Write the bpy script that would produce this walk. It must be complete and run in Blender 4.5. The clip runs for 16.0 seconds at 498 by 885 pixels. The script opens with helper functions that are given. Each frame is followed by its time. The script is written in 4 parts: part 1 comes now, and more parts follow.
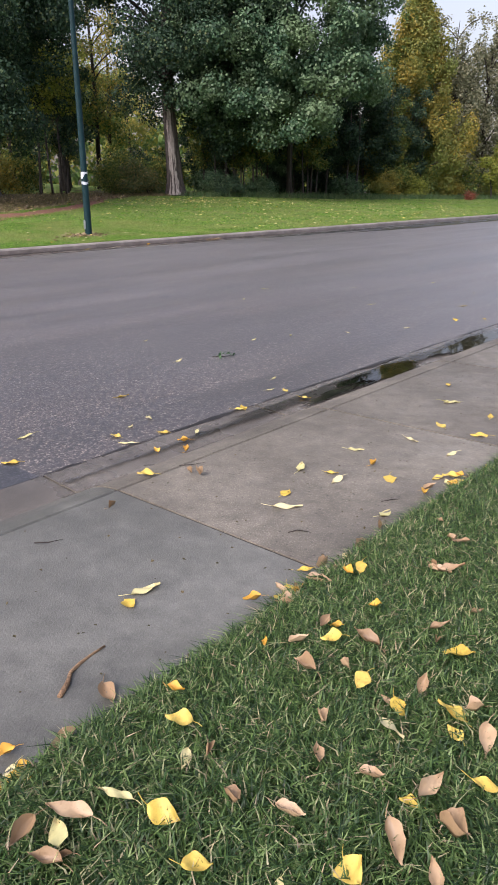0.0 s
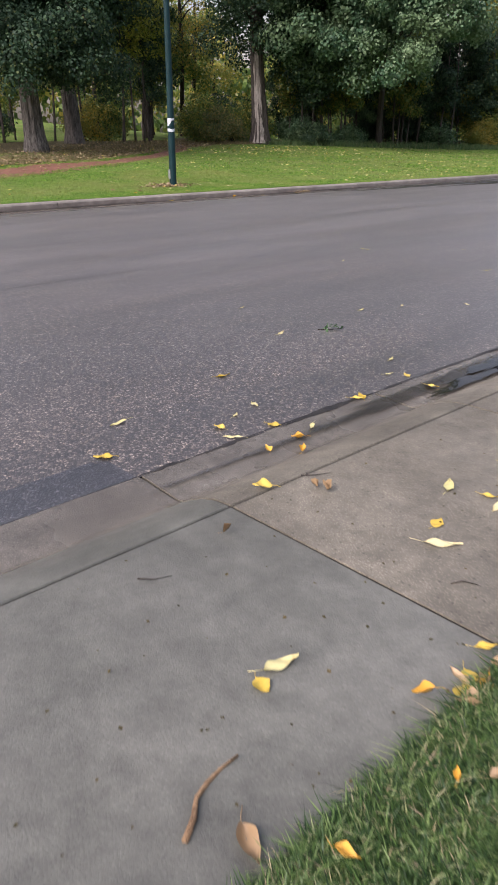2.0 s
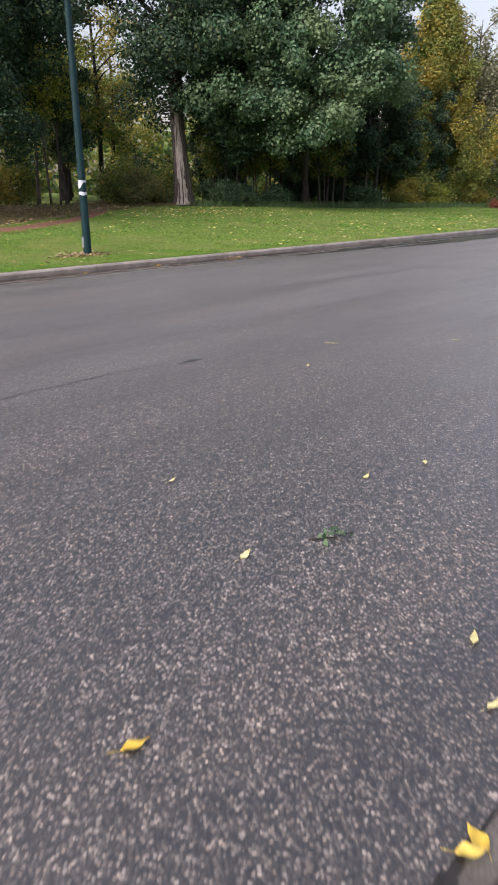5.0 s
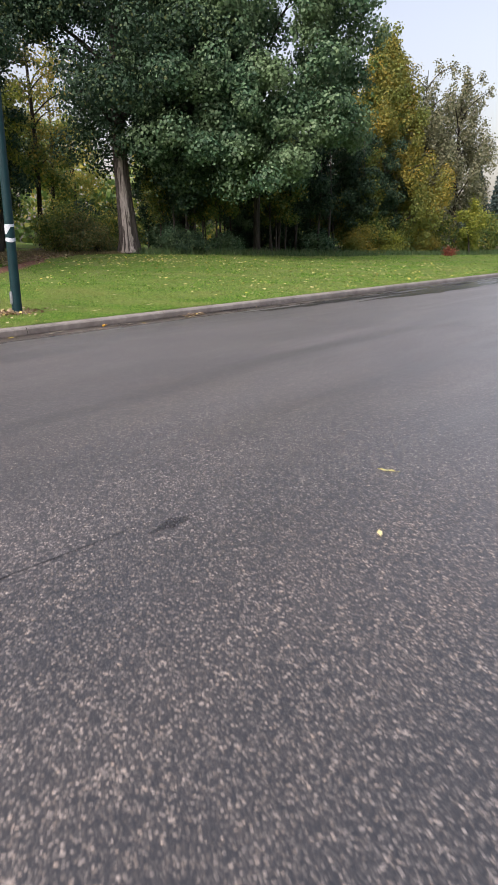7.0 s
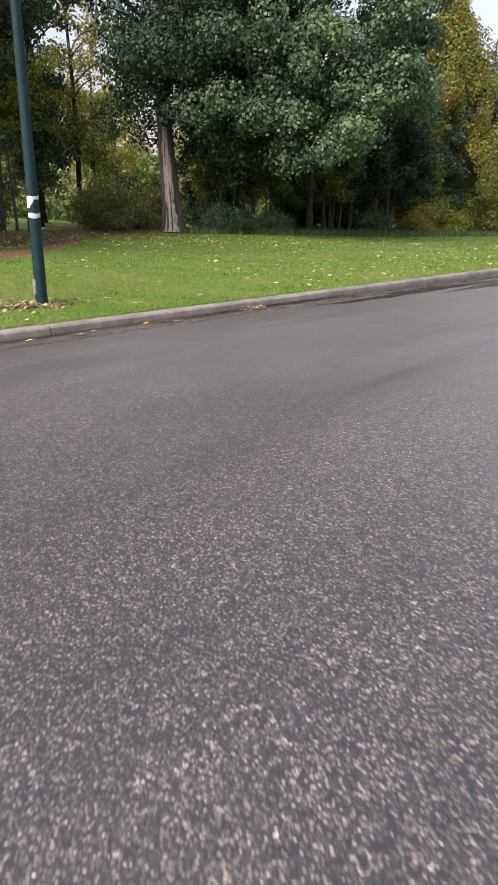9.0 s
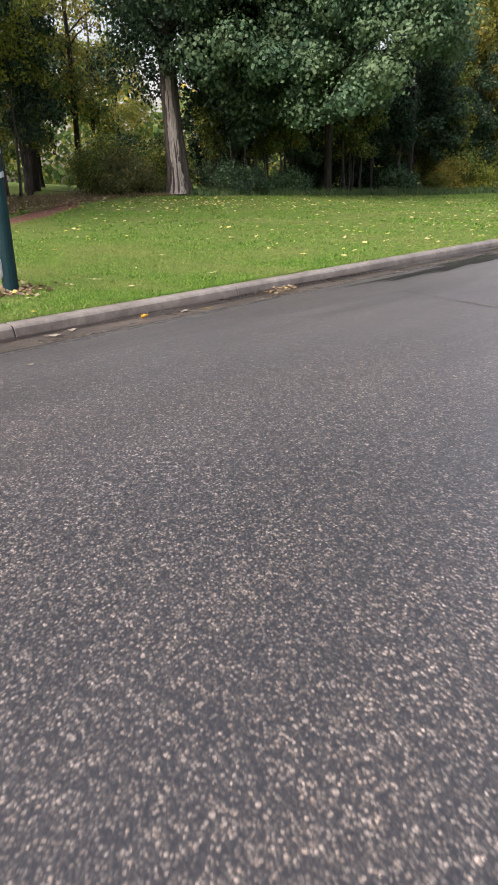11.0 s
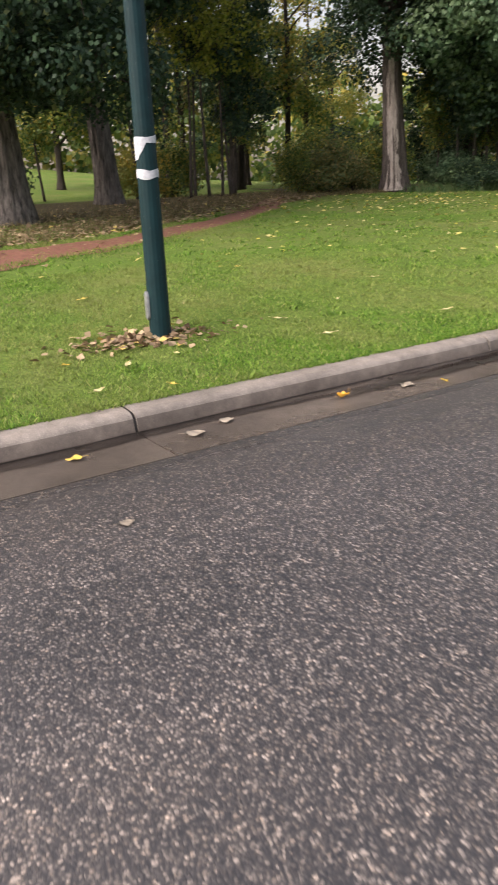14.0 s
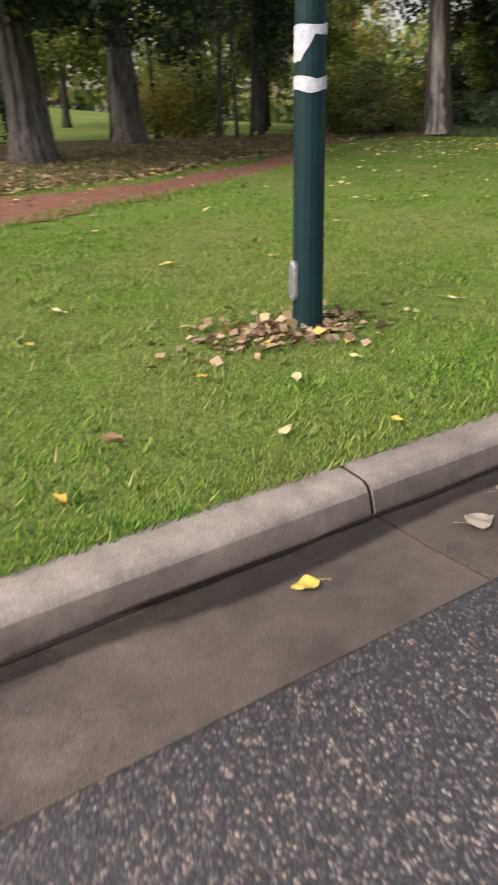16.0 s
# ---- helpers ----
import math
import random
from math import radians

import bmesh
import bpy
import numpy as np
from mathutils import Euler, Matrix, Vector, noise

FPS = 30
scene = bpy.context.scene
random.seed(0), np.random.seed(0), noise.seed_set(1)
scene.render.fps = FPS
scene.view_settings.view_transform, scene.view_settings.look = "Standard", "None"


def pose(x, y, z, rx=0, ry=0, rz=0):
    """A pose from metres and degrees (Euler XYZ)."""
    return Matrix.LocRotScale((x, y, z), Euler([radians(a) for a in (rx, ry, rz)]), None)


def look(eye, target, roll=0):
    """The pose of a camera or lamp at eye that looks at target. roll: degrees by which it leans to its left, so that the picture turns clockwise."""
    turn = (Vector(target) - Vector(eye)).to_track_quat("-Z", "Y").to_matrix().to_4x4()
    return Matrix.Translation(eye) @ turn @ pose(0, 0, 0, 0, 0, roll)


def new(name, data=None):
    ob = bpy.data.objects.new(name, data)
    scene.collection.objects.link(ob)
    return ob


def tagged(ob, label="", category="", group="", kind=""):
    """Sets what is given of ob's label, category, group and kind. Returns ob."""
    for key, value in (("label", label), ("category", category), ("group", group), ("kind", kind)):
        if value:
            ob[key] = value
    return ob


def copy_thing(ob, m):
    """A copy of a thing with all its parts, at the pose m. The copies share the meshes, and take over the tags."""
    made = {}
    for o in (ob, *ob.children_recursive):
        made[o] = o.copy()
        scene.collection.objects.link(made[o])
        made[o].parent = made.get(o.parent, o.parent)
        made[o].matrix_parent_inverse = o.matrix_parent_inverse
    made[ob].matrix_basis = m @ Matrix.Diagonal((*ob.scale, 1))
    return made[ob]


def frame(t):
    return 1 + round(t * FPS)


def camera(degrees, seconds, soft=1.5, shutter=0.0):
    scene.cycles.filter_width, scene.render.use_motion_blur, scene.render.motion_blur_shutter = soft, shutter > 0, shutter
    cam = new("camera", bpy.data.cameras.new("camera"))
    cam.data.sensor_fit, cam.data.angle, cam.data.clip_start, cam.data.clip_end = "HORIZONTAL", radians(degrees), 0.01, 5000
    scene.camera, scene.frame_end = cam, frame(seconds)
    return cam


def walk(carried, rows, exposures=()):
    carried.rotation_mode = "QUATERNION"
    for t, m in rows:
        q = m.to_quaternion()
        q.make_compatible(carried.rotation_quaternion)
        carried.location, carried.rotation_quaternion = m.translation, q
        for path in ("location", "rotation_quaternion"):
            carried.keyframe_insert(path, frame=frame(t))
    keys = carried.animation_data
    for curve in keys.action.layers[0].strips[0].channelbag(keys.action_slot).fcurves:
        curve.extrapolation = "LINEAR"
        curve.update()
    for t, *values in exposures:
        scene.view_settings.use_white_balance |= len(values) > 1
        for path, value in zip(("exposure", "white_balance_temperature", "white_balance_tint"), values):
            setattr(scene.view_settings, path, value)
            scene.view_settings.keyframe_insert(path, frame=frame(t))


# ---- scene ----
cam = camera(38.5, 16.0, 1.5, 0.35)
SCALE = 1.18
SKY, SUN, EXPOSURE = 0.098, 1.5, 1.3
PATH = [
    (0, (-1.197, 1.277, 1.332), (-2.441, 2.692, 0.661), -0.3),
    (0.5, (-1.221, 1.279, 1.328), (-2.499, 2.657, 0.645), 0.0),
    (1, (-1.263, 1.305, 1.342), (-2.59, 2.63, 0.646), 0.3),
    (1.5, (-1.464, 1.398, 1.326), (-2.818, 2.675, 0.596), -0.0),
    (2, (-1.782, 1.531, 1.337), (-3.132, 2.779, 0.549), 0.1),
    (2.5, (-2.076, 1.765, 1.348), (-3.422, 3.025, 0.574), 0.5),
    (3, (-2.346, 2.012, 1.368), (-3.687, 3.324, 0.675), -0.7),
    (3.1, (-2.409, 2.037, 1.375), (-3.745, 3.365, 0.704), -1.5),
    (3.5, (-2.694, 2.266, 1.431), (-4.019, 3.622, 0.794), -0.8),
    (3.9, (-2.891, 2.518, 1.413), (-4.209, 3.879, 0.772), -1.3),
    (4, (-2.954, 2.584, 1.415), (-4.268, 3.948, 0.771), -1.0),
    (4.5, (-3.293, 2.94, 1.382), (-4.595, 4.31, 0.728), -1.1),
    (5, (-3.67, 3.28, 1.386), (-4.927, 4.692, 0.734), -0.6),
    (5.2, (-3.819, 3.456, 1.431), (-5.067, 4.88, 0.789), -1.4),
    (7.3, (-6.132, 5.421, 1.341), (-7.294, 6.96, 0.811), -0.4),
    (7.5, (-6.3, 5.588, 1.312), (-7.467, 7.123, 0.782), -0.2),
    (8, (-6.772, 5.98, 1.313), (-7.957, 7.5, 0.778), 0.0),
    (8.5, (-7.299, 6.415, 1.321), (-8.516, 7.901, 0.765), -0.0),
    (9, (-7.807, 6.875, 1.351), (-9.043, 8.334, 0.765), -0.3),
    (11.3, (-9.777, 8.868, 1.3), (-11.019, 10.268, 0.595), -1.6),
    (11.5, (-9.907, 9.022, 1.293), (-11.156, 10.406, 0.567), -1.5),
    (12, (-10.232, 9.306, 1.302), (-11.511, 10.65, 0.556), -1.4),
    (12.5, (-10.656, 9.616, 1.338), (-11.977, 10.933, 0.614), -1.9),
    (13, (-11.111, 10.006, 1.335), (-12.488, 11.29, 0.661), -2.3),
    (13.5, (-11.505, 10.333, 1.36), (-12.988, 11.503, 0.702), -2.5),
    (14, (-11.884, 10.618, 1.359), (-13.47, 11.632, 0.685), -2.4),
    (14.5, (-12.374, 10.747, 1.334), (-14.034, 11.605, 0.62), -2.3),
    (15, (-12.898, 10.767, 1.318), (-14.61, 11.482, 0.572), -2.4),
    (15.5, (-13.473, 10.685, 1.288), (-15.159, 11.417, 0.498), -3.0),
    (16, (-14.04, 10.65, 1.266), (-15.572, 11.655, 0.466), -1.4),
]
walk(cam, [(t, look(SCALE * Vector(eye), SCALE * Vector(target), roll)) for t, eye, target, roll in PATH], [(0, EXPOSURE + 0.03, 6250, 27), (1.5, EXPOSURE, 6400, 26), (4, EXPOSURE, 6450, 25), (7.5, EXPOSURE, 6550, 23), (8.4, EXPOSURE - 0.05, 6650, 24), (9, EXPOSURE + 0.2, 6650, 24), (11.5, EXPOSURE + 0.16, 6600, 22), (12.5, EXPOSURE + 0.06, 6650, 23), (13.1, EXPOSURE + 0.24, 6850, 23), (14.5, EXPOSURE + 0.1, 7000, 25), (15.5, EXPOSURE, 7050, 24), (16, EXPOSURE - 0.03, 6950, 24)])

# ---- world, sun, exposure ----
world = bpy.data.worlds.new("overcast_sky")
scene.world = world
world.use_nodes = True
wn = world.node_tree
wn.nodes.clear()
w_out = wn.nodes.new("ShaderNodeOutputWorld")
w_bg = wn.nodes.new("ShaderNodeBackground")
w_sky = wn.nodes.new("ShaderNodeTexSky")
w_sky.sky_type, w_sky.sun_disc = "NISHITA", False
w_sky.sun_elevation, w_sky.sun_rotation = radians(38), radians(200)
w_sky.air_density, w_sky.dust_density, w_sky.ozone_density = 1.6, 4.0, 2.0
w_hsv = wn.nodes.new("ShaderNodeHueSaturation")
w_hsv.inputs["Saturation"].default_value = 0.62
w_bg.inputs["Strength"].default_value = SKY
wn.links.new(w_sky.outputs[0], w_hsv.inputs["Color"])
wn.links.new(w_hsv.outputs[0], w_bg.inputs["Color"])
wn.links.new(w_bg.outputs[0], w_out.inputs["Surface"])

sun = new("sun", bpy.data.lights.new("sun", "SUN"))
sun.data.energy, sun.data.angle, sun.data.color = SUN, radians(35), (1.0, 0.97, 0.93)
sun.matrix_basis = pose(0, 0, 30, 52, 0, 20)

# ---- materials ----
def material(name, rough=0.7, spec=0.5, metal=0.0):
    m = bpy.data.materials.new(name)
    m.use_nodes = True
    nt = m.node_tree
    b = nt.nodes["Principled BSDF"]
    b.inputs["Roughness"].default_value = rough
    b.inputs["Specular IOR Level"].default_value = spec
    b.inputs["Metallic"].default_value = metal
    return m, nt, b


def coords(nt, scale=(1, 1, 1)):
    tc = nt.nodes.new("ShaderNodeTexCoord")
    mp = nt.nodes.new("ShaderNodeMapping")
    mp.inputs["Scale"].default_value = scale
    nt.links.new(tc.outputs["Object"], mp.inputs["Vector"])
    return mp.outputs[0]


def noise_tex(nt, vec, scale, detail=4, rough=0.6, distort=0.0):
    n = nt.nodes.new("ShaderNodeTexNoise")
    n.inputs["Scale"].default_value, n.inputs["Detail"].default_value = scale, detail
    n.inputs["Roughness"].default_value, n.inputs["Distortion"].default_value = rough, distort
    nt.links.new(vec, n.inputs["Vector"])
    return n.outputs["Fac"]


def cells(nt, vec, scale, feature="F1", out="Distance"):
    v = nt.nodes.new("ShaderNodeTexVoronoi")
    v.feature = feature
    v.inputs["Scale"].default_value = scale
    nt.links.new(vec, v.inputs["Vector"])
    return v.outputs[out]


def ramp(nt, fac, stops):
    r = nt.nodes.new("ShaderNodeValToRGB")
    e = r.color_ramp.elements
    while len(e) < len(stops):
        e.new(0.5)
    for el, (p, c) in zip(e, stops):
        el.position = p
        el.color = (*c, 1) if isinstance(c, tuple) else (c, c, c, 1)
    nt.links.new(fac, r.inputs[0])
    return r.outputs[0]


def mix(nt, fac, a, b, kind="MIX"):
    n = nt.nodes.new("ShaderNodeMix")
    n.data_type, n.blend_type = "RGBA", kind
    for i, v in ((0, fac), (6, a), (7, b)):
        socket = n.inputs[i]
        if isinstance(v, (int, float)):
            socket.default_value = v if i == 0 else (v, v, v, 1)
        elif isinstance(v, tuple):
            socket.default_value = (*v, 1)
        else:
            nt.links.new(v, socket)
    return n.outputs[2]


def bump(nt, bsdf, height, strength=0.4, distance=0.01):
    n = nt.nodes.new("ShaderNodeBump")
    n.inputs["Strength"].default_value, n.inputs["Distance"].default_value = strength, distance
    nt.links.new(height, n.inputs["Height"])
    nt.links.new(n.outputs[0], bsdf.inputs["Normal"])


def island_random(nt):
    return nt.nodes.new("ShaderNodeNewGeometry").outputs["Random Per Island"]


def leafy(name, stops, rough=0.5, through_light=0.3, spec=0.35, patch=None):
    """Foliage: a colour for each leaf, lit through from behind."""
    m, nt, b = material(name, rough, spec)
    col = ramp(nt, island_random(nt), stops)
    if patch:
        col = mix(nt, ramp(nt, noise_tex(nt, coords(nt), patch[0], 2), [(0.42, 0.0), (0.62, patch[2])]), col, patch[1])
    nt.links.new(col, b.inputs["Base Color"])
    tr = nt.nodes.new("ShaderNodeBsdfTranslucent")
    nt.links.new(col, tr.inputs["Color"])
    ms = nt.nodes.new("ShaderNodeMixShader")
    ms.inputs[0].default_value = through_light
    nt.links.new(b.outputs[0], ms.inputs[1])
    nt.links.new(tr.outputs[0], ms.inputs[2])
    nt.links.new(ms.outputs[0], nt.nodes["Material Output"].inputs["Surface"])
    return m


def asphalt_material(name, dark, light, wet_lo, wet_hi):
    m, nt, b = material(name, 0.5, 0.8)
    v = coords(nt)
    warp = nt.nodes.new("ShaderNodeTexNoise")
    warp.inputs["Scale"].default_value = 55
    nt.links.new(v, warp.inputs["Vector"])
    bent = mix(nt, 0.012, v, warp.outputs["Color"], "ADD")
    stone = cells(nt, bent, 78, out="Color")
    sep = nt.nodes.new("ShaderNodeSeparateColor")
    nt.links.new(stone, sep.inputs[0])
    dist = cells(nt, bent, 78)
    fine = noise_tex(nt, v, 190, 3)
    mid = tuple(0.62 * a + 0.38 * c for a, c in zip(dark, light))
    tone = ramp(nt, sep.outputs[0], [(0.0, dark), (0.3, tuple(c * 1.25 for c in dark)), (0.55, mid), (0.82, light), (0.96, tuple(min(1, c * 1.65) for c in light))])
    tone = mix(nt, ramp(nt, sep.outputs[1], [(0.6, 0.0), (0.9, 0.7)]), tone, mix(nt, 1.0, tone, (1.08, 0.97, 0.85), "MULTIPLY"))
    gaps = ramp(nt, dist, [(0.32, 1.0), (0.62, 0.2)])
    col = mix(nt, 1.0, tone, gaps, "MULTIPLY")
    lumps = noise_tex(nt, v, 21, 3, 0.7)
    col = mix(nt, 1.0, col, ramp(nt, lumps, [(0.33, 0.4), (0.67, 1.52)]), "MULTIPLY")
    # stones of the size of a thumb, seen from afar
    coarse = noise_tex(nt, v, 13, 2, 0.8)
    col = mix(nt, 1.0, col, ramp(nt, coarse, [(0.34, 0.68), (0.66, 1.3)]), "MULTIPLY")
    pale = cells(nt, v, 9)
    col = mix(nt, ramp(nt, pale, [(0.07, 0.8), (0.11, 0.0)]), col, tuple(min(1, c * 1.75) for c in light))
    blot = ramp(nt, noise_tex(nt, coords(nt, (1.6, 0.5, 1)), 0.55, 5, 0.65), [(0.3, 0.72), (0.7, 1.22)])
    col = mix(nt, 1.0, col, blot, "MULTIPLY")
    # brown silt left by the rain
    silt = ramp(nt, noise_tex(nt, coords(nt, (0.8, 0.3, 1)), 0.5, 4, 0.6, 0.4), [(0.44, 0.0), (0.66, 0.85)])
    col = mix(nt, silt, col, mix(nt, 1.0, col, (1.06, 0.98, 0.88), "MULTIPLY"))
    # run-off spreading from the far gutter
    xyz = nt.nodes.new("ShaderNodeSeparateXYZ")
    nt.links.new(v, xyz.inputs[0])
    reach = nt.nodes.new("ShaderNodeMapRange")
    reach.inputs["From Min"].default_value, reach.inputs["From Max"].default_value = -16.3, -18.0
    nt.links.new(xyz.outputs[0], reach.inputs["Value"])
    run = noise_tex(nt, coords(nt, (1.5, 0.13, 1)), 1.0, 6, 0.68, 0.5)
    runoff = ramp(nt, mix(nt, 0.5, reach.outputs[0], run), [(0.42, 0.0), (0.72, 1.0)])
    # long damp streaks along the carriageway
    streak = ramp(nt, noise_tex(nt, coords(nt, (1.15, 0.1, 1)), 1.0, 5, 0.6, 0.25), [(0.47, 0.0), (0.7, 0.9)])
    col = mix(nt, streak, col, mix(nt, 1.0, col, 0.66, "MULTIPLY"))
    col = mix(nt, runoff, col, mix(nt, 1.0, col, (0.6, 0.56, 0.51), "MULTIPLY"))
    nt.links.new(col, b.inputs["Base Color"])
    wet = noise_tex(nt, coords(nt, (1.0, 0.25, 1)), 0.4, 4)
    rg = ramp(nt, wet, [(0.35, wet_lo), (0.65, wet_hi)])
    nt.links.new(rg, b.inputs["Roughness"])
    inv = ramp(nt, dist, [(0.0, 1.0), (0.6, 0.0)])
    bump(nt, b, mix(nt, 0.35, mix(nt, 0.3, inv, fine), lumps), 0.6, 0.008)
    b.inputs["Sheen Weight"].default_value, b.inputs["Sheen Roughness"].default_value = 0.12, 0.28
    # thin film of rain
    b.inputs["Coat Weight"].default_value, b.inputs["Coat IOR"].default_value = 1.0, 1.5
    nt.links.new(mix(nt, runoff, mix(nt, streak, ramp(nt, mix(nt, 0.5, wet, coarse), [(0.35, 0.42), (0.65, 0.58)]), 0.36), 0.22), b.inputs["Coat Roughness"])
    return m


asphalt = asphalt_material("worn_wet_asphalt", (0.031, 0.027, 0.023), (0.2, 0.176, 0.15), 0.5, 0.66)
asphalt_patch = asphalt_material("fresh_dark_asphalt", (0.022, 0.022, 0.026), (0.07, 0.07, 0.078), 0.22, 0.4)


def concrete_material(name, base, warm, grit, rough_lo=0.35, rough_hi=0.7):
    m, nt, b = material(name, 0.6, 0.4)
    v = coords(nt)
    big = noise_tex(nt, v, 1.4, 6, 0.65)
    col = ramp(nt, big, [(0.3, base), (0.72, warm)])
    spots = ramp(nt, noise_tex(nt, v, 9, 6, 0.75), [(0.32, 0.7), (0.68, 1.14)])
    col = mix(nt, 1.0, col, spots, "MULTIPLY")
    g = cells(nt, v, 95)
    col = mix(nt, ramp(nt, g, [(0.14, grit), (0.4, 0.0)]), col, mix(nt, 1.0, col, 1.75, "MULTIPLY"))
    stain = ramp(nt, noise_tex(nt, coords(nt, (1, 0.6, 1)), 0.9, 5, 0.6, 0.8), [(0.42, 1.0), (0.62, 0.72)])
    col = mix(nt, 1.0, col, stain, "MULTIPLY")
    pits = cells(nt, coords(nt), 30)
    col = mix(nt, ramp(nt, pits, [(0.06, grit), (0.22, 0.0)]), col, mix(nt, 1.0, col, 0.45, "MULTIPLY"))
    oi = nt.nodes.new("ShaderNodeObjectInfo")
    col = mix(nt, 1.0, col, ramp(nt, oi.outputs["Random"], [(0.0, 0.9), (1.0, 1.08)]), "MULTIPLY")
    nt.links.new(col, b.inputs["Base Color"])
    nt.links.new(ramp(nt, noise_tex(nt, v, 1.1, 4), [(0.35, rough_lo), (0.65, rough_hi)]), b.inputs["Roughness"])
    bump(nt, b, noise_tex(nt, v, 120, 4), 0.6, 0.004)
    return m


slab_new = concrete_material("smooth_grey_concrete", (0.12, 0.123, 0.103), (0.19, 0.192, 0.163), 0.3, 0.28, 0.5)
slab_old = concrete_material("exposed_aggregate_concrete", (0.124, 0.113, 0.086), (0.212, 0.194, 0.15), 1.0)
kerb_mat = concrete_material("weathered_kerb_concrete", (0.185, 0.165, 0.138), (0.32, 0.288, 0.245), 0.5)
gutter_mat = concrete_material("wet_gutter_concrete", (0.07, 0.058, 0.046), (0.165, 0.14, 0.112), 0.5, 0.2, 0.48)
pan_mat = concrete_material("rain_wet_gutter_pan", (0.115, 0.105, 0.087), (0.2, 0.184, 0.152), 0.6, 0.12, 0.38)
# darker tone for the low, road-facing side of the far kerb
kerb_low = concrete_material("stained_kerb_face", (0.085, 0.07, 0.057), (0.21, 0.178, 0.147), 0.3, 0.25, 0.55)

def water_film(name, tint, rough):
    """Rain water: darkens what it lies on and mirrors at a slant."""
    m = bpy.data.materials.new(name)
    m.use_nodes = True
    nt = m.node_tree
    nt.nodes.remove(nt.nodes["Principled BSDF"])
    clear = nt.nodes.new("ShaderNodeBsdfTransparent")
    clear.inputs["Color"].default_value = (*tint, 1)
    gloss = nt.nodes.new("ShaderNodeBsdfGlossy")
    gloss.inputs["Roughness"].default_value = rough
    fres = nt.nodes.new("ShaderNodeFresnel")
    fres.inputs["IOR"].default_value = 1.33
    ms = nt.nodes.new("ShaderNodeMixShader")
    nt.links.new(fres.outputs[0], ms.inputs[0])
    nt.links.new(clear.outputs[0], ms.inputs[1])
    nt.links.new(gloss.outputs[0], ms.inputs[2])
    nt.links.new(ms.outputs[0], nt.nodes["Material Output"].inputs["Surface"])
    return m


water = water_film("shallow_rain_water", (0.3, 0.28, 0.26), 0.02)
wet_film = water_film("thin_wet_film", (0.84, 0.82, 0.8), 0.22)
damp_film = water_film("drying_damp_film", (0.9, 0.885, 0.87), 0.4)

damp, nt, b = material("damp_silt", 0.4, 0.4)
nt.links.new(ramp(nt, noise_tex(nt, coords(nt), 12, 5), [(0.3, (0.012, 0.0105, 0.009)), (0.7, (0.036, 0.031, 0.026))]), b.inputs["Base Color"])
bump(nt, b, noise_tex(nt, coords(nt), 60, 4), 0.3, 0.005)

tar, nt, b = material("crack_sealant", 0.35, 0.5)
nt.links.new(ramp(nt, noise_tex(nt, coords(nt), 20, 4), [(0.3, (0.02, 0.02, 0.022)), (0.7, (0.05, 0.048, 0.047))]), b.inputs["Base Color"])

lawn_ground, nt, b = material("lawn_soil_and_thatch", 0.9, 0.2)
v = coords(nt)
soil = ramp(nt, noise_tex(nt, v, 30, 5), [(0.3, (0.035, 0.07, 0.012)), (0.55, (0.11, 0.2, 0.026)), (0.75, (0.21, 0.25, 0.06))])
pat = ramp(nt, noise_tex(nt, v, 0.5, 4), [(0.4, 0.0), (0.65, 1.0)])
soil = mix(nt, pat, soil, mix(nt, 0.45, soil, (0.2, 0.19, 0.07)))
nt.links.new(soil, b.inputs["Base Color"])
bump(nt, b, noise_tex(nt, v, 45, 5), 0.8, 0.03)

verge_ground, nt, b = material("verge_soil_and_thatch", 0.9, 0.2)
v = coords(nt)
nt.links.new(ramp(nt, noise_tex(nt, v, 34, 6, 0.7), [(0.3, (0.012, 0.02, 0.008)), (0.52, (0.03, 0.055, 0.018)), (0.72, (0.09, 0.085, 0.045))]), b.inputs["Base Color"])
bump(nt, b, noise_tex(nt, v, 45, 5), 0.8, 0.03)

wood_floor, nt, b = material("leaf_litter_soil", 0.9, 0.2)
v = coords(nt)
nt.links.new(ramp(nt, noise_tex(nt, v, 18, 6), [(0.3, (0.03, 0.032, 0.014)), (0.5, (0.075, 0.065, 0.03)), (0.7, (0.16, 0.12, 0.06))]), b.inputs["Base Color"])
bump(nt, b, noise_tex(nt, v, 25, 5), 0.8, 0.04)

red_earth, nt, b = material("red_shale_path", 0.75, 0.3)
v = coords(nt)
rc = ramp(nt, noise_tex(nt, v, 6, 6, 0.7), [(0.3, (0.17, 0.072, 0.046)), (0.7, (0.31, 0.145, 0.098))])
rc = mix(nt, 1.0, rc, ramp(nt, cells(nt, v, 40), [(0.0, 1.25), (0.6, 0.7)]), "MULTIPLY")
nt.links.new(rc, b.inputs["Base Color"])
bump(nt, b, noise_tex(nt, v, 60, 4), 0.5, 0.01)

